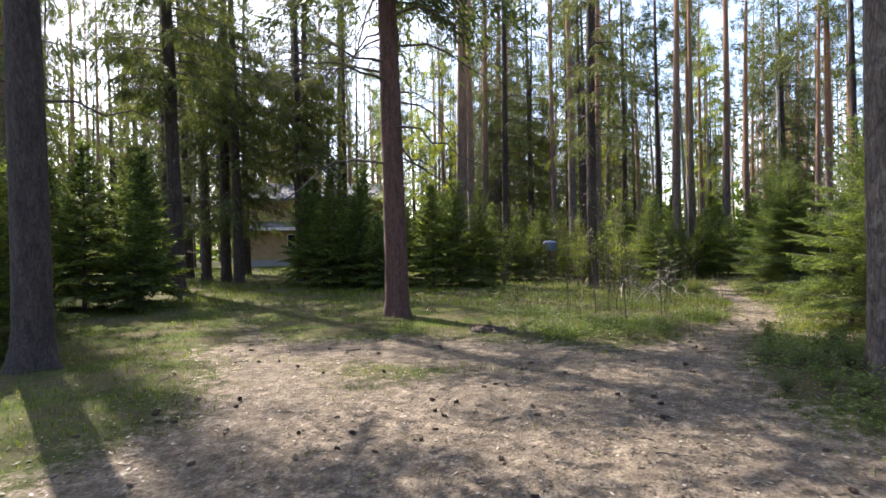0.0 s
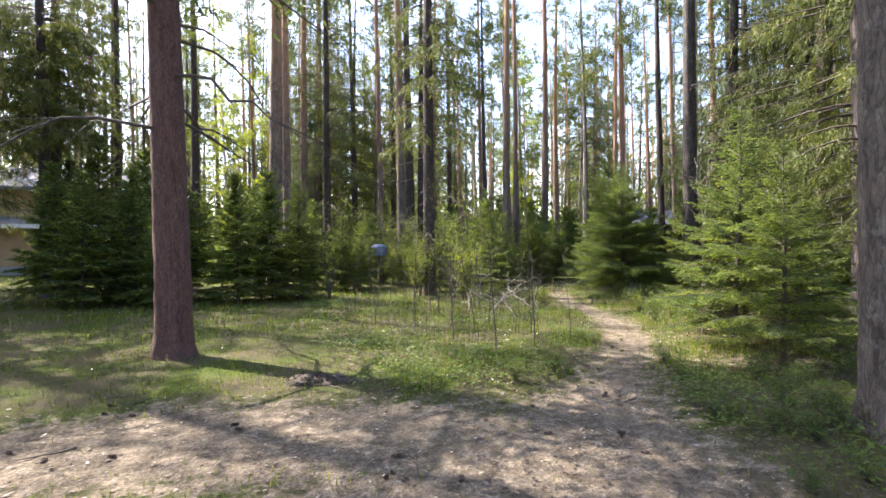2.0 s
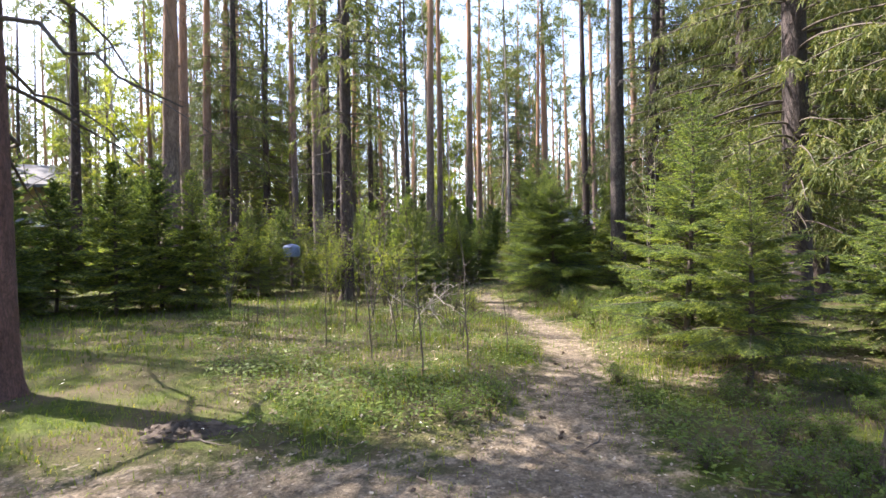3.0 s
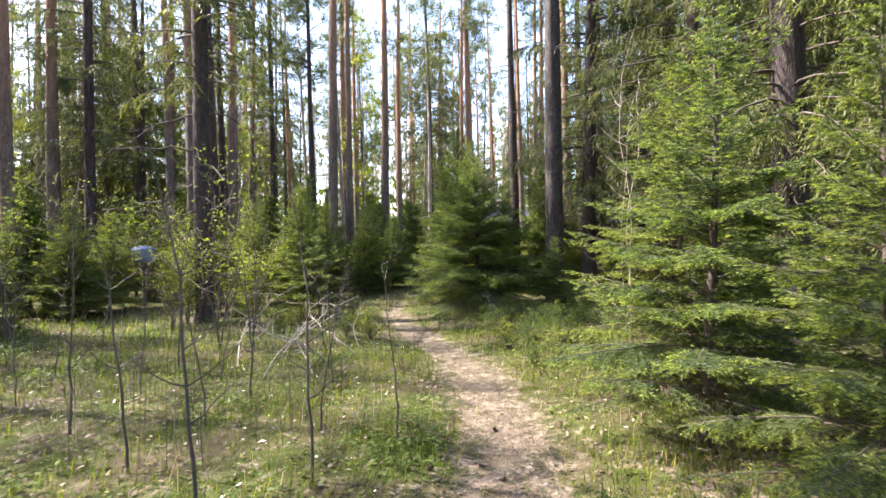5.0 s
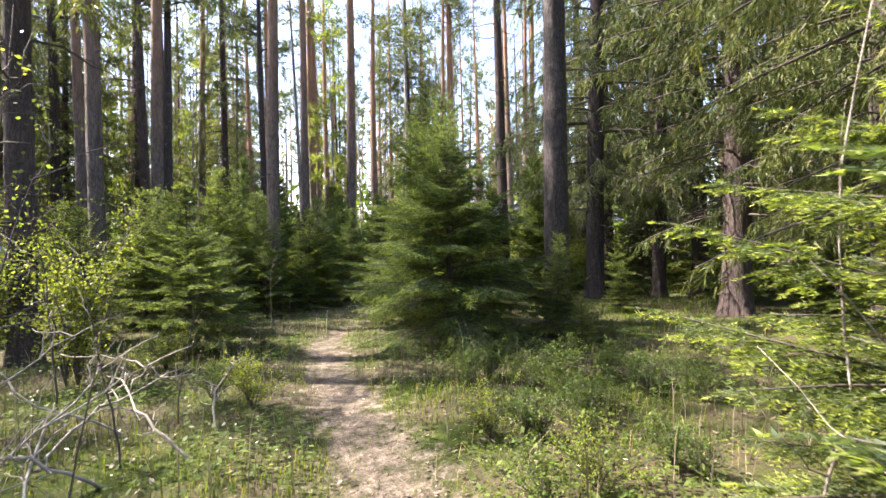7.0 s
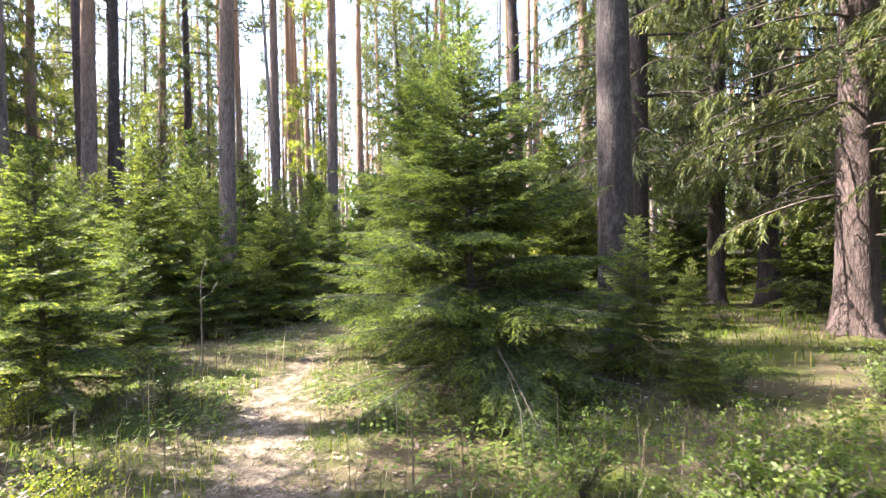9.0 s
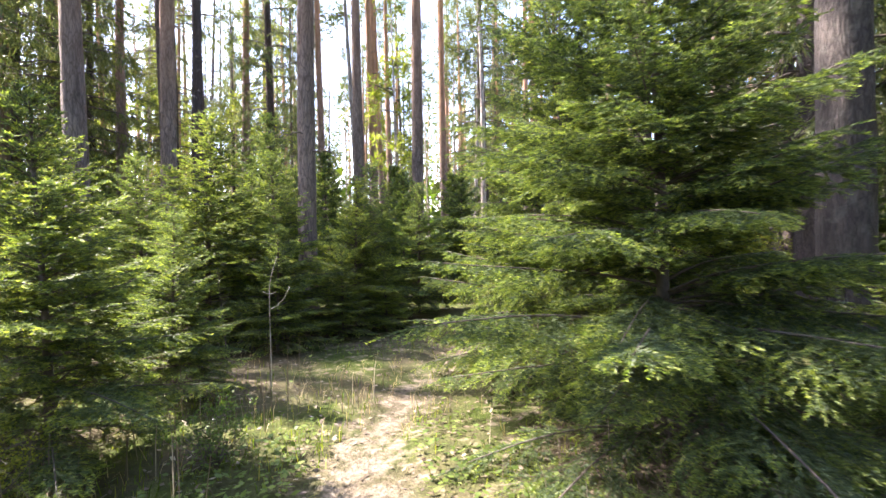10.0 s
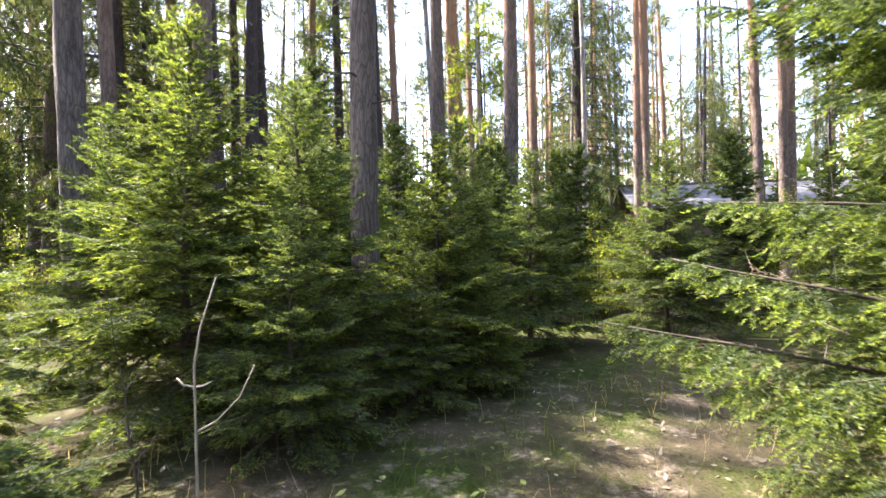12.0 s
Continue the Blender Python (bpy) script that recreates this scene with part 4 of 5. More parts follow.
BERRY = [shrub("blueberry_bush", 0.42, 54, "low blueberry bush with small bright green leaves", 22, 1500, M_LEAF, 0.02, "blueberry bushes", spreadr=0.9),
         shrub("blueberry_bush", 0.34, 55, "low blueberry bush with small green leaves", 22, 1300, M_HERB, 0.02, "blueberry bushes", spreadr=1.0)]
put(BERRY[0], 7.6, 10.6, 0)
put(BERRY[1], 8.0, 11.4, 0)
for _ in range(90):
    x, y = rng.uniform(2.6, 8.0), rng.uniform(3.2, 8.2)
    d, turn, wide = trail(x, y), rng.uniform(0, 360), rng.uniform(0.55, 0.95)
    if 0.12 < d < 2.6 and math.hypot(x - 4.45, y - 5.0) > 0.4 and math.hypot(x - 6.1, y - 7.5) > 1.0:
        again(BERRY[1], x, y, turn, wide, wide * 0.8)
for k in range(100):
    if k < 34:
        x, y = rng.uniform(6.6, 10.2), rng.uniform(9.0, 14.0)
    elif k < 74:
        x, y = rng.uniform(5.6, 9.2), rng.uniform(13.0, 19.5)
    else:
        x, y = rng.uniform(8.5, 12), rng.uniform(12, 19)
    if trail(x, y) < 0.45:
        continue
    turn, wide = rng.uniform(0, 360), rng.uniform(0.7, 1.25)
    if y < 16.4 and math.hypot(x - 9.9, y - 15.0) > 2.2:
        again(BERRY[1 if x > 8.2 else k % 2], x, y, turn, wide)


# ---- grass, herbs and litter
def scatter(n, box, keep, seed):
    r = np.random.default_rng(seed)
    x, y = r.uniform(box[0], box[2], n), r.uniform(box[1], box[3], n)
    ok = keep(x, y, r)
    return x[ok], y[ok], r


def blades(name, label, n, box, keep, hgt, width, mat, seed, lean=1.0, category="grass"):
    x, y, r = scatter(n, box, keep, seed)
    m = len(x)
    gq = Geo()
    z = ground_z(x, y)
    h = r.uniform(0.4, 1.15, m) * hgt
    a = r.uniform(0, 6.283, m)
    ln = r.uniform(0.2, 1.3, m) ** 1.2 * lean
    b0 = np.stack([x, y, z - 0.01], 1)
    out = np.stack([np.cos(a), np.sin(a), np.zeros(m)], 1)
    sd = np.stack([-np.sin(a), np.cos(a), np.zeros(m)], 1) * (width * r.uniform(0.6, 1.3, m))[:, None] / 2
    up = np.array([0, 0, 1.0])
    mid = b0 + up * (h * 0.6)[:, None] + out * (h * ln * 0.3)[:, None]
    tip = b0 + up * (h * np.clip(1 - 0.4 * ln, 0.25, 1))[:, None] + out * (h * ln)[:, None]
    v = np.stack([b0 - sd, b0 + sd, mid + sd * 0.8, mid - sd * 0.8, tip], 1).reshape(-1, 3)
    i = np.arange(m)[:, None] * 5
    gq.add(v, np.concatenate([i + [0, 1, 2, 3], i + [3, 2, 4, 4]]))
    ob = new(name, gq.mesh(name, mat))
    return tagged(ob, label, category, kind="stuff")


def patchy(x, y, f=1.0):
    return 0.5 + 0.25 * np.sin(1.7 * f * x + 0.8 * f * y + 1) + 0.25 * np.sin(-0.9 * f * x + 2.1 * f * y + 2)


blades("grass", "short green spring grass on the forest floor", 190000, (-8, 1.5, 8, 20),
       lambda x, y, r: (r.uniform(0, 1, len(x)) < np.clip(trail(x, y) / 1.1 + 0.45, 0.04, 1) * (0.25 + 0.75 * patchy(x, y))) & (r.uniform(0, 1, len(x)) < np.clip(9 / (y + 2), 0.3, 1)),
       0.085, 0.006, M_GRASS, 61)
blades("tall_grass", "longer mixed green and straw-coloured grass beside the path", 70000, (1.5, 7.5, 12.5, 21),
       lambda x, y, r: (trail(x, y) > 0.05) & (r.uniform(0, 1, len(x)) < np.clip(patchy(x, y, 1.6) * 1.9 - 0.55, 0.05, 1) * np.clip(1.5 - trail(x, y) / 3, 0.12, 1) * np.where(y > 16.6, 0.35, 1.0) * np.where(np.hypot(x - 9.9, y - 15.0) < 1.6, 0.3, 1.0) * np.clip((21.5 - y) / 6, 0.0, 1) * np.where((y > 13) & (x < 7.6), 0.45, 1.0)),
       0.17, 0.006, M_GRASS, 62)
blades("dry_grass", "dry pale grass stalks among the green", 6500, (1.5, 7, 13, 20),
       lambda x, y, r: (trail(x, y) > 0.0) & (r.uniform(0, 1, len(x)) < np.clip(patchy(x, y, 1.1) * 1.6 - 0.4, 0.05, 1)), 0.24, 0.004, M_STRAW, 63)
blades("dry_stems", "thin brown leafless stems standing in the grass", 1500, (1.8, 9.5, 9.5, 17.5),
       lambda x, y, r: (trail(x, y) > 0.15) & (r.uniform(0, 1, len(x)) < np.clip(patchy(x, y, 1.3) * 1.5 - 0.3, 0.05, 1)), 0.6, 0.006, M_STEM, 69, 0.3, "stems")
blades("grass", "thin grass in the deeper wood", 85000, (-16, 12, 26, 40), lambda x, y, r: (trail(x, y) > 0.1) & (r.uniform(0, 1, len(x)) < patchy(x, y, 0.7)) & ~((x > 4.5) & (x < 13) & (y < 24)),
       0.2, 0.014, M_GRASS, 64)


def herbs(name, label, n, box, keep, size, mat, seed, zlo, zhi, flat=0.25):
    x, y, r = scatter(n, box, keep, seed)
    m = len(x)
    gq = Geo()
    P = np.stack([x, y, ground_z(x, y) + r.uniform(zlo, zhi, m)], 1)
    a = r.uniform(0, 6.283, m)
    W = np.stack([np.cos(a), np.sin(a), r.normal(0.1, flat, m)], 1)
    sdw = np.stack([-np.sin(a), np.cos(a), r.normal(0, flat, m)], 1)
    ln, w = r.uniform(0.6, 1.3, m)[:, None] * size, r.uniform(0.35, 0.7, m)[:, None] * size
    v = np.stack([P - W * ln / 2, P + sdw * w / 2, P + W * ln / 2, P - sdw * w / 2], 1).reshape(-1, 3)
    gq.add(v, np.arange(m * 4).reshape(m, 4))
    return tagged(new(name, gq.mesh(name, mat)), label, "plants" if "litter" not in name else "leaf litter", kind="stuff")


herbs("herb_leaves", "low leafy herbs carpeting the grass", 125000, (1.0, 3.5, 12, 21),
      lambda x, y, r: (trail(x, y) > 0.15) & (r.uniform(0, 1, len(x)) < np.clip(patchy(x, y, 1.2) * 1.6 - 0.6 + np.exp(-((x - 2.5) ** 2 + (y - 8.9) ** 2) / 0.9) + 0.5 * ((x > 2.8) & (y < 8)) - 1.5 * np.exp(-((x - 6.1) ** 2 + (y - 7.5) ** 2) / 1.1), 0.02, 1) * np.where(y > 16.6, 0.12, 1.0)), 0.05, M_HERB, 65, 0.02, 0.16)
herbs("leaf_litter", "brown fallen leaves between the grass and herbs", 17000, (1.2, 7, 12, 21),
      lambda x, y, r: (trail(x, y) > 0.0) & (r.uniform(0, 1, len(x)) < (1.1 - patchy(x, y, 1.2)) * np.where(y > 16.6, 0.5, 1.0)), 0.05, M_FLAKE, 70, 0.005, 0.03, 0.3)
herbs("white_flowers", "small white spring flowers scattered in the grass", 1400, (-7, 6.5, 8, 17),
      lambda x, y, r: (trail(x, y) > 0.3) & (r.uniform(0, 1, len(x)) < patchy(x, y, 0.9) ** 2 * np.where(x > 1.5, 1.0, 0.35)), 0.032, M_PETAL, 66, 0.1, 0.2, 0.15)
herbs("leaf_litter", "dry leaf and bark flakes on the path", 52000, (-5, 1.2, 12, 21),
      lambda x, y, r: r.uniform(0, 1, len(x)) < np.clip(0.9 - trail(x, y) * 0.8, 0.06, 1) * np.clip(5 / (y + 0.5), 0.3, 1), 0.042, M_FLAKE, 67, 0.004, 0.014, 0.12)
blades("needle_litter", "fallen brown needles and grass stalks on the path", 45000, (-4.5, 1.2, 10, 18),
       lambda x, y, r: r.uniform(0, 1, len(x)) < np.clip(0.9 - trail(x, y), 0.03, 1) * np.clip(5 / (y + 0.5), 0.3, 1), 0.028, 0.004, M_STRAW, 68, category="leaf litter")


# ---- cones
def cone_thing():
    rngc = np.random.default_rng(5)
    gq = Geo()
    n = 60
    u = (np.arange(n) + 0.5) / n
    th = np.arange(n) * 2.39996
    rad = 0.021 * np.sin(np.pi * (0.12 + 0.82 * u)) + 0.003
    P = np.stack([rad * 0.55 * np.cos(th), 0.085 * (u - 0.5), 0.02 + rad * 0.55 * np.sin(th)], 1)
    W = np.stack([np.cos(th), np.full(n, 0.9), np.sin(th)], 1)
    gq.tufts(P, W, 0.022, 0.02, rngc)
    s = np.linspace(0, 1, 8)
    gq.tube(np.stack([0 * s, 0.085 * (s - 0.5), 0.02 + 0 * s], 1), 0.014 * np.sin(np.pi * (0.1 + 0.85 * s)), 8)
    root = tagged(new("spruce_cone", gq.mesh("spruce_cone", M_CONE)), "small dark brown cone lying on the litter", "cone", "fallen cones")
    return root


cone = cone_thing()
put(cone, 0.4, 3.4, 30, 0.7)
n = 0
while n < 110:
    x, y = rng.uniform(-3.2, 6), rng.uniform(1.8, 9.5)
    if trail(x, y) > 0.5:
        continue
    again(cone, x, y, rng.uniform(0, 360), rng.uniform(0.5, 0.8), sink=0.004)
    n += 1

def stick(seed, ln):
    r = np.random.default_rng(seed)
    gq = Geo()
    u = np.linspace(0, 1, 7)
    pts = np.stack([ln * (u - 0.5), 0.02 * np.sin(5 * u), 0.012 + 0 * u], 1)
    pts[:, 1] += np.cumsum(r.normal(0, 0.012, 7))
    gq.tube(pts, np.linspace(0.008, 0.003, 7), 6)
    p2 = pts[3] + np.outer(np.linspace(0, 1, 4), [0.3 * ln, 0.2 * ln, 0.01])
    gq.tube(p2, np.linspace(0.004, 0.002, 4), 5)
    return tagged(new("fallen_twig", gq.mesh("fallen_twig", M_TWIG)), "small broken brown twig lying on the litter", "twig", "fallen twigs")


sticks = [stick(1, 0.35), stick(2, 0.22)]
put(sticks[0], 3.4, 4.1, 40)
put(sticks[1], 2.3, 4.6, 100)
n = 0
while n < 34:
    x, y = rng.uniform(-3.5, 6), rng.uniform(1.8, 9.5)
    if trail(x, y) > 0.6:
        continue
    again(sticks[n % 2], x, y, rng.uniform(0, 360), rng.uniform(0.6, 1.2))
    n += 1

# ---- bare poles, dead branches
POLES = [bare_pole("bare_sapling", 1.9, 71, "thin dark leafless sapling in the grass", M_TWIG, 0.011, 7, group="bare saplings"),
         bare_pole("bare_sapling", 1.3, 72, "thin leafless sapling in the grass", M_TWIG, 0.008, 9, 0.2, group="bare saplings"),
         bare_pole("pale_sapling", 2.9, 73, "slim pale aspen sapling with budding twigs", M_BIRCH, 0.007, 7, 0.08, group="pale saplings")]
put(POLES[0], 3.9, 9.3, 0)
put(POLES[1], 4.3, 10.1, 0)
put(POLES[2], 6.75, 9.05, 0)
for k, x, y, s, t in ((2, 6.95, 9.35, 0.9, 80), (2, 6.6, 8.9, 0.95, 160), (0, 3.2, 9.1, 1.1, 40), (0, 3.0, 10.2, 1.0, 90), (1, 4.7, 9.6, 1.0, 140),
                      (1, 3.6, 10.8, 1.1, 190), (0, 4.1, 11.3, 0.9, 240), (1, 4.9, 11.2, 1.0, 290), (0, 2.7, 11.3, 1.0, 340), (1, 5.2, 12.0, 0.9, 20),
                      (0, 4.5, 12.6, 1.0, 70), (1, 3.3, 12.3, 1.1, 120), (1, 2.3, 12.6, 1.0, 170), (0, 3.8, 13.2, 1.0, 220), (1, 5.5, 12.8, 1.1, 270),
                      (1, 4.8, 13.6, 1.2, 320), (1, 6.0, 13.6, 0.9, 10), (0, 5.2, 14.6, 1.0, 60), (1, 2.6, 13.8, 1.1, 110), (0, 8.0, 18.6, 0.6, 130),
                      (2, 13.0, 19.0, 0.9, 30), (1, 4.2, 14.4, 1.0, 15), (1, 3.1, 14.7, 1.1, 95), (0, 2.2, 14.2, 0.8, 205), (1, 4.0, 12.0, 1.0, 66)):
    again(POLES[k], x, y, t, s)


def dead_branch(name, ln, seed, label):
    rngd = np.random.default_rng(seed)
    gq = Geo()
    root = thing(name, label, "dead branch", "bleached branches")
    s = np.linspace(0, 1, 9)
    pts = np.stack([ln * s, 0.12 * ln * np.sin(3 * s), ln * (0.05 + 0.55 * s - 0.1 * s * s)], 1)
    pts[1:] += np.cumsum(rngd.normal(0, 0.03 * ln, (8, 3)), 0)
    pts[0, 2] = 0.0
    gq.tube(pts, np.linspace(0.014, 0.004, 9), 6)
    part("bough", gq, M_DEADTWIG, root)
    for k in range(12):
        tw = Geo()
        i = rngd.integers(2, 9)
        w = rngd.normal(0, 0.7, 3) + [0.6, 0, 0.4]
        w /= np.linalg.norm(w)
        p2 = pts[i] + np.outer(np.linspace(0, 1, 5), w) * ln * rngd.uniform(0.12, 0.35)
        p2[1:] += rngd.normal(0, 0.02 * ln, (4, 3))
        p2[:, 2] = np.maximum(p2[:, 2], 0.02)
        tw.tube(p2, np.linspace(0.007, 0.002, 5), 5)
        part("twig", tw, M_DEADTWIG, root)
    return root


DEAD = [dead_branch("dead_branch", 1.5, 81, "bleached leafless branch propped in the grass"), dead_branch("dead_branch", 1.1, 82, "bleached leafless branch propped in the grass")]
put(DEAD[0], 5.0, 12.0, 60, 0.8)
put(DEAD[1], 5.9, 12.7, 110, 0.9)
for k, x, y, s, t in ((0, 4.5, 12.2, 0.8, 20), (1, 5.4, 12.5, 0.9, 160), (0, 4.4, 12.9, 0.9, 45), (1, 5.1, 13.3, 0.9, 5), (1, 6.2, 13.2, 0.8, 60), (0, 5.6, 13.6, 0.8, 130)):
    again(DEAD[k], x, y, t, s)

forked = thing("dead_sapling", "thin bleached dead sapling with one curved side shoot", "sapling")
gq = Geo()
gq.tube([(0, 0, -0.05), (0.005, 0, 0.3), (0, 0.01, 0.75), (0.005, 0, 0.95), (0.025, 0, 1.06), (0.075, 0.01, 1.22)], [0.006, 0.005, 0.0042, 0.0036, 0.0032, 0.002], 7)
part("stem", gq, M_DEADTWIG, forked)
for shoot in ([(0, 0.01, 0.74), (0.06, 0.02, 0.77), (0.13, 0.03, 0.84), (0.18, 0.03, 0.94)], [(0, 0.01, 0.88), (0.03, 0, 0.885), (0.06, 0.0, 0.9)],
              [(0, 0.01, 0.88), (-0.03, 0, 0.89), (-0.055, 0.01, 0.91)]):
    gq = Geo()
    gq.tube(shoot, np.linspace(0.0035, 0.0018, len(shoot)), 6)
    part("side_shoot", gq, M_DEADTWIG, forked)
put(forked, 8.26, 17.84, -22)

# dark patch of turned-over earth
gq = Geo()
rngm = np.random.default_rng(9)
th = np.linspace(0, 2 * np.pi, 40, endpoint=False)
out = 1 + 0.16 * np.sin(3 * th + 1) + 0.1 * np.sin(5 * th)
vs = []
for sr in np.linspace(1, 0.03, 11):
    zz = 0.085 * (1 - sr ** 1.6) - 0.03 * (sr > 0.95)
    vs.append(np.stack([0.40 * sr * np.cos(th) * out, 0.2 * sr * np.sin(th) * out, np.full(40, zz)], 1) + rngm.normal(0, 0.013, (40, 3)))
gq.add(np.concatenate(vs), [(a * 40 + b, a * 40 + (b + 1) % 40, (a + 1) * 40 + (b + 1) % 40, (a + 1) * 40 + b) for a in range(10) for b in range(40)])
gq.tufts(np.stack([rngm.normal(0, 0.17, 260), rngm.normal(0, 0.09, 260), np.full(260, 0.06)], 1), rngm.normal(0, 1, (260, 3)) * [1, 1, 0.35], 0.05, 0.012, rngm)
mound = tagged(new("earth_mound", gq.mesh("earth_mound", M_SOIL)), "small dark mound of bare earth in the grass", "mound")
put(mound, 0.75, 8.45, -25, 1.0)

# ---- blue-grey drum on a post among the shrubs
drum = thing("bin_on_post", "blue-grey rounded metal bin on a wooden post among shrubs", "bin")
gq = Geo()
s = np.linspace(0, 1, 9)
gq.tube(np.stack([0 * s, 0 * s, 1.12 + 0.30 * s], 1), 0.25 + 0.03 * np.sin(s * 3.1), 24)
part("drum", gq, M_BLUE, drum)
gq = Geo()
gq.tube(np.stack([0 * s, 0 * s, 1.40 + 0.14 * s], 1), 0.29 * np.sqrt(np.clip(1 - s ** 2, 0.002, 1)), 24)
part("lid", gq, M_BLUE, drum, "domed blue-grey lid")
gq = Geo()
gq.tube([(0, 0, -0.2), (0, 0, 0.6), (0, 0, 1.14)], [0.05, 0.05, 0.05], 10)
part("post", gq, M_DARKWOOD, drum)
put(drum, 4.39, 21.5, 0)


# ---- houses
def slab(x0, y0, z0, x1, y1, z1):
    gq = Geo()
    gq.box(x0, y0, z0, x1, y1, z1)
    return gq


def window(parent, x, y, z, w, h):
    gq = Geo()
    for a in ((x - w / 2 - .06, z - .06, x + w / 2 + .06, z), (x - w / 2 - .06, z + h, x + w / 2 + .06, z + h + .06), (x - w / 2 - .06, z, x - w / 2, z + h),
              (x + w / 2, z, x + w / 2 + .06, z + h), (x - .025, z, x + .025, z + h)):
        gq.box(a[0], y - 0.05, a[1], a[2], y + 0.02, a[3])
    wf = part("window", gq, M_TRIMW, parent, "white window frame", False)
    part("pane", slab(x - w / 2, y - 0.02, z, x + w / 2, y - 0.01, z + h), M_GLASS, wf, "", False)


house = thing("house", "two-storey ochre rendered house with pale-edged roofs behind the trees", "house")
part("plinth", slab(-4.6, 0, -0.3, 6.0, 8, 0.55), M_PLINTH, house, "", False)
part("wall", slab(-4.5, 0.05, 0.55, 5.9, 7.9, 2.85), M_HOUSE, house, "", False)
part("upper_wall", slab(-4.5, 1.6, 3.05, 5.9, 7.9, 5.2), M_HOUSE, house, "", False)
gq = Geo()
gq.add([(-5, -0.9, 2.75), (6.4, -0.9, 2.75), (6.4, 1.7, 3.35), (-5, 1.7, 3.35), (-5, -0.9, 2.92), (6.4, -0.9, 2.92), (6.4, 1.7, 3.52), (-5, 1.7, 3.52)],
       [(3, 2, 1, 0), (4, 5, 6, 7), (0, 1, 5, 4), (1, 2, 6, 5), (2, 3, 7, 6), (3, 0, 4, 7)])
part("porch_roof", gq, M_ROOF, house, "", False)
part("fascia", slab(-5.02, -0.94, 2.72, 6.42, -0.905, 2.94), M_TRIMW, house, "white painted fascia board", False)
gq = Geo()
gq.add([(-5.2, 0.6, 5.0), (6.6, 0.6, 5.0), (6.6, 4.8, 6.6), (-5.2, 4.8, 6.6), (-5.2, 0.6, 5.2), (6.6, 0.6, 5.2), (6.6, 4.8, 6.8), (-5.2, 4.8, 6.8)],
       [(3, 2, 1, 0), (4, 5, 6, 7), (0, 1, 5, 4), (1, 2, 6, 5), (2, 3, 7, 6), (3, 0, 4, 7)])
gq.add([(-5.2, 4.8, 6.6), (6.6, 4.8, 6.6), (6.6, 9, 5.0), (-5.2, 9, 5.0), (-5.2, 4.8, 6.8), (6.6, 4.8, 6.8), (6.6, 9, 5.2), (-5.2, 9, 5.2)],
       [(3, 2, 1, 0), (4, 5, 6, 7), (0, 1, 5, 4), (1, 2, 6, 5), (2, 3, 7, 6), (3, 0, 4, 7)])
part("roof", gq, M_ROOF, house, "", False)
window(house, -0.6, 0.05, 1.2, 1.1, 1.2)
window(house, 3.4, 0.05, 1.2, 1.1, 1.2)
window(house, 1.0, 1.6, 3.8, 1.1, 1.0)
gq = Geo()
gq.tube([(-4.7, -0.06, 0.2), (-4.7, -0.06, 1.5), (-4.7, -0.06, 2.5), (-4.7, -0.8, 2.8)], [0.06] * 4, 8)
part("downpipe", gq, M_DARKWOOD, house)
house.matrix_basis = pose(-10.4, 39.5, 0, 0, 0, 10)

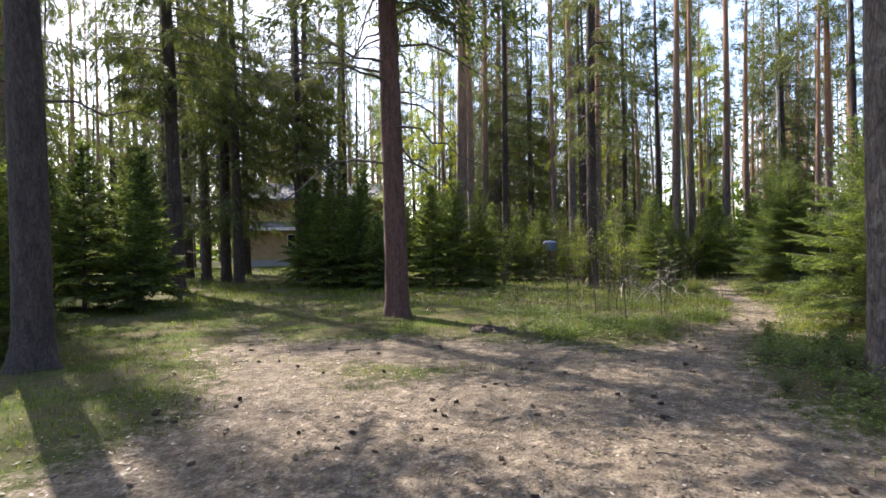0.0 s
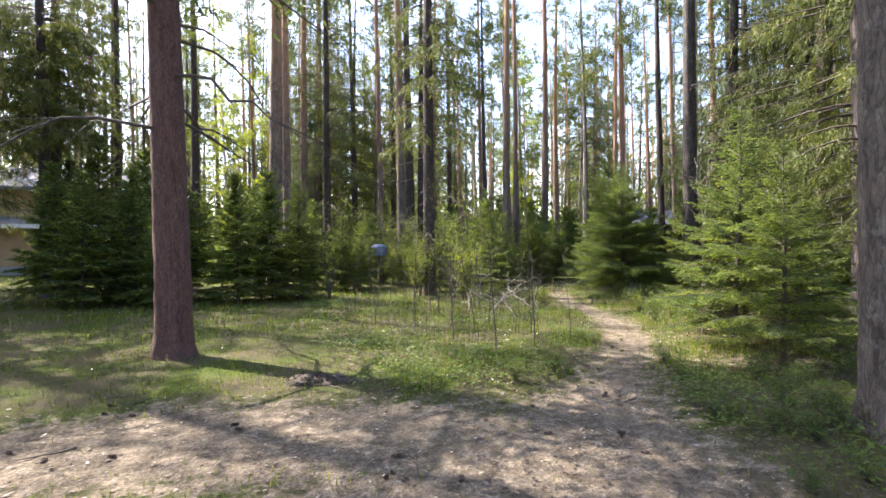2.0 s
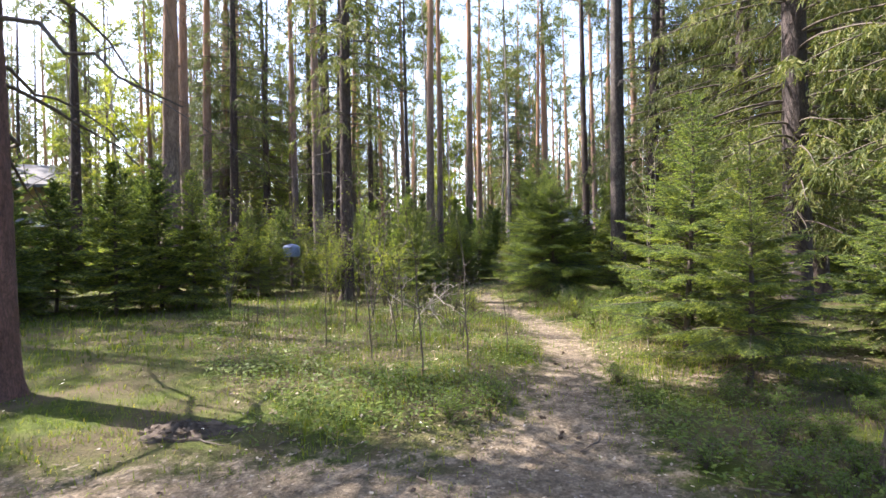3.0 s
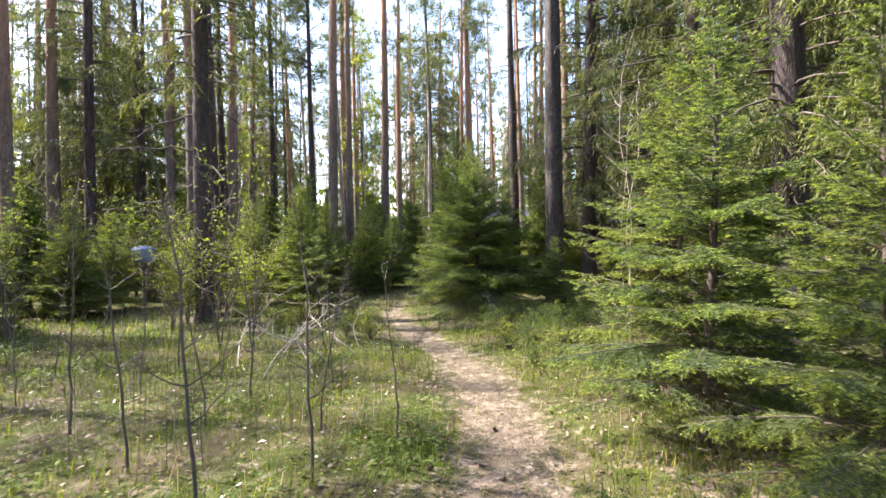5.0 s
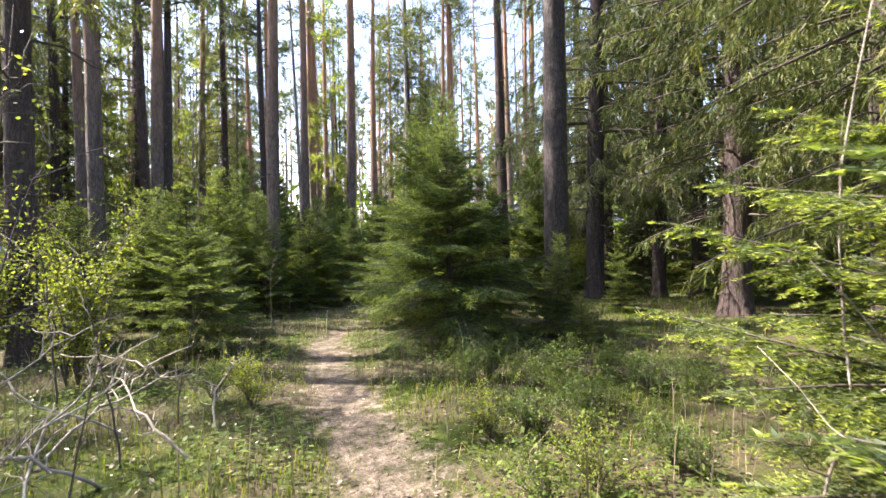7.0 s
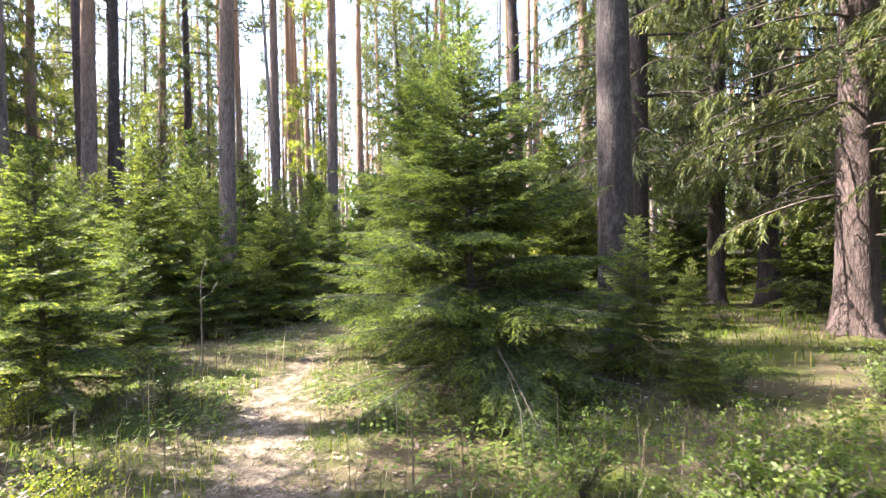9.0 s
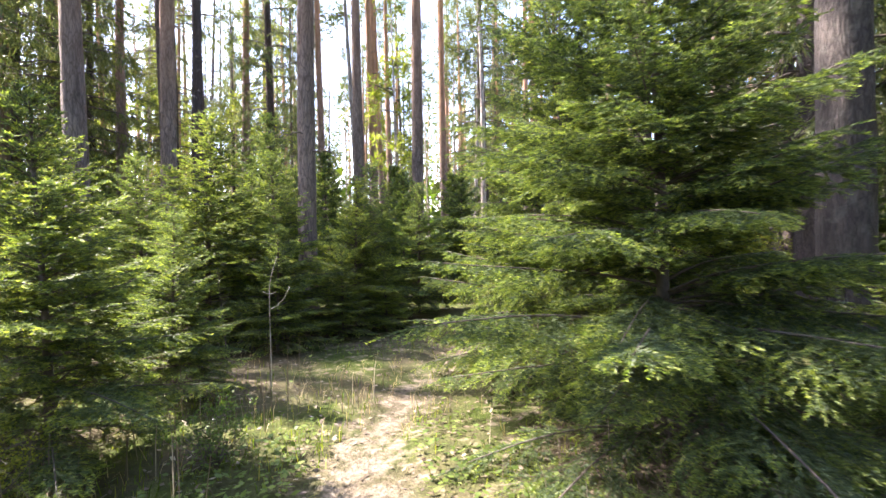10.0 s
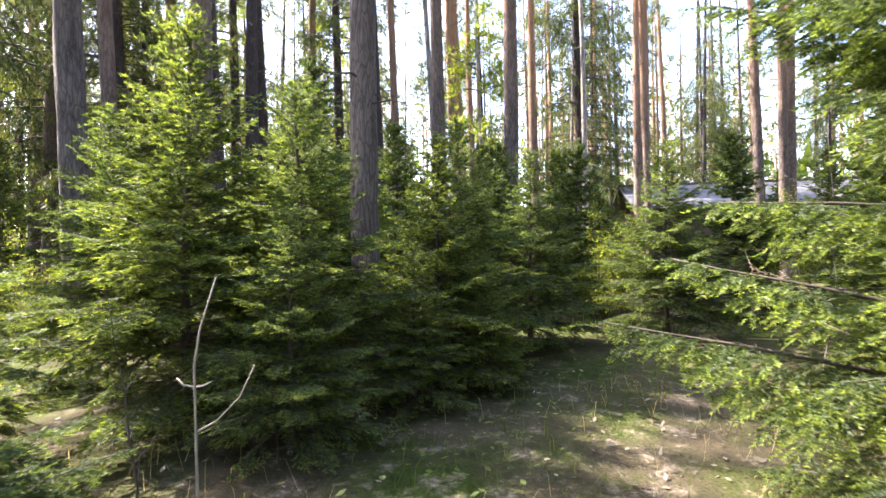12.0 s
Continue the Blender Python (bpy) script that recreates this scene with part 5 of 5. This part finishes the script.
shed = thing("shed", "long low shed with dark board walls and a grey sheet roof", "shed")
for k in range(26):
    part("board", slab(-5.2 + k * 0.4, -0.02 * (k % 2), 0, -5.2 + k * 0.4 + 0.385, 0.06, 2.75), M_DARKWOOD, shed, "", False)
part("wall", slab(-5.2, 0.06, 0, 5.2, 5, 2.75), M_DARKWOOD, shed, "", False)
for ya, za, yb, zb in ((-0.6, 2.75, 2.5, 3.9), (2.5, 3.9, 5.6, 2.75)):
    gq = Geo()
    gq.add([(-5.7, ya, za), (5.7, ya, za), (5.7, yb, zb), (-5.7, yb, zb), (-5.7, ya, za + 0.1), (5.7, ya, za + 0.1), (5.7, yb, zb + 0.1), (-5.7, yb, zb + 0.1)],
           [(3, 2, 1, 0), (4, 5, 6, 7), (0, 1, 5, 4), (1, 2, 6, 5), (2, 3, 7, 6), (3, 0, 4, 7)])
    part("roof_slope", gq, M_ROOF, shed, "", False)
part("ridge_cap", slab(-5.8, 2.38, 3.97, 5.8, 2.62, 4.08), M_DARKWOOD, shed, "", False)
shed.matrix_basis = pose(29.4, 31.4, 0, 0, 0, -30)


# ---- far wood that closes the view
def far_woods():
    r = np.random.default_rng(91)
    tg, cg, lg = Geo(), Geo(), Geo()
    for k in range(1500):
        a, d = r.uniform(0, 6.283), r.uniform(62, 120)
        x, y = 4 + d * math.sin(a), 8 + d * math.cos(a)
        hh, rr = r.uniform(16, 25), r.uniform(0.1, 0.2)
        tg.tube([(x, y, -0.2), (x + r.normal(0, 0.2), y, hh * 0.5), (x + r.normal(0, 0.3), y, hh)], [rr, rr * 0.7, 0.03], 5)
        m = 75
        low = 0.12 if k % 2 == 0 else 0.5
        z = r.uniform(hh * low, hh, m)
        w = (1 - (z - hh * low) / (hh - hh * low)) * 2.6 + 0.3
        P = np.stack([x + r.normal(0, 0.5, m) * w, y + r.normal(0, 0.5, m) * w, z], 1)
        cg.tufts(P, r.normal(0, 1, (m, 3)) + [0, 0, -0.3], r.uniform(0.6, 1.3, m), 0.3, r)
    n = 60000
    a, d = r.uniform(0, 6.283, n), r.uniform(42, 115, n)
    P = np.stack([4 + d * np.sin(a), 8 + d * np.cos(a), r.uniform(0, 1, n) ** 1.5 * 7.0], 1)
    keepm = ~((P[:, 0] > -26) & (P[:, 0] < -6) & (P[:, 1] < 60) & (P[:, 1] > 30))
    P = P[keepm]
    lg.tufts(P, r.normal(0, 1, P.shape) + [0, 0, 0.3], r.uniform(0.5, 1.3, len(P)), 0.6, r)
    root = thing("far_woods", "distant wood of tall trunks and undergrowth", "woods", kind="stuff")
    part("trunks", tg, M_PINE_BARK, root)
    part("crowns", cg, M_NEEDLE_OLD, root)
    part("undergrowth", lg, M_HERB, root)


far_woods()
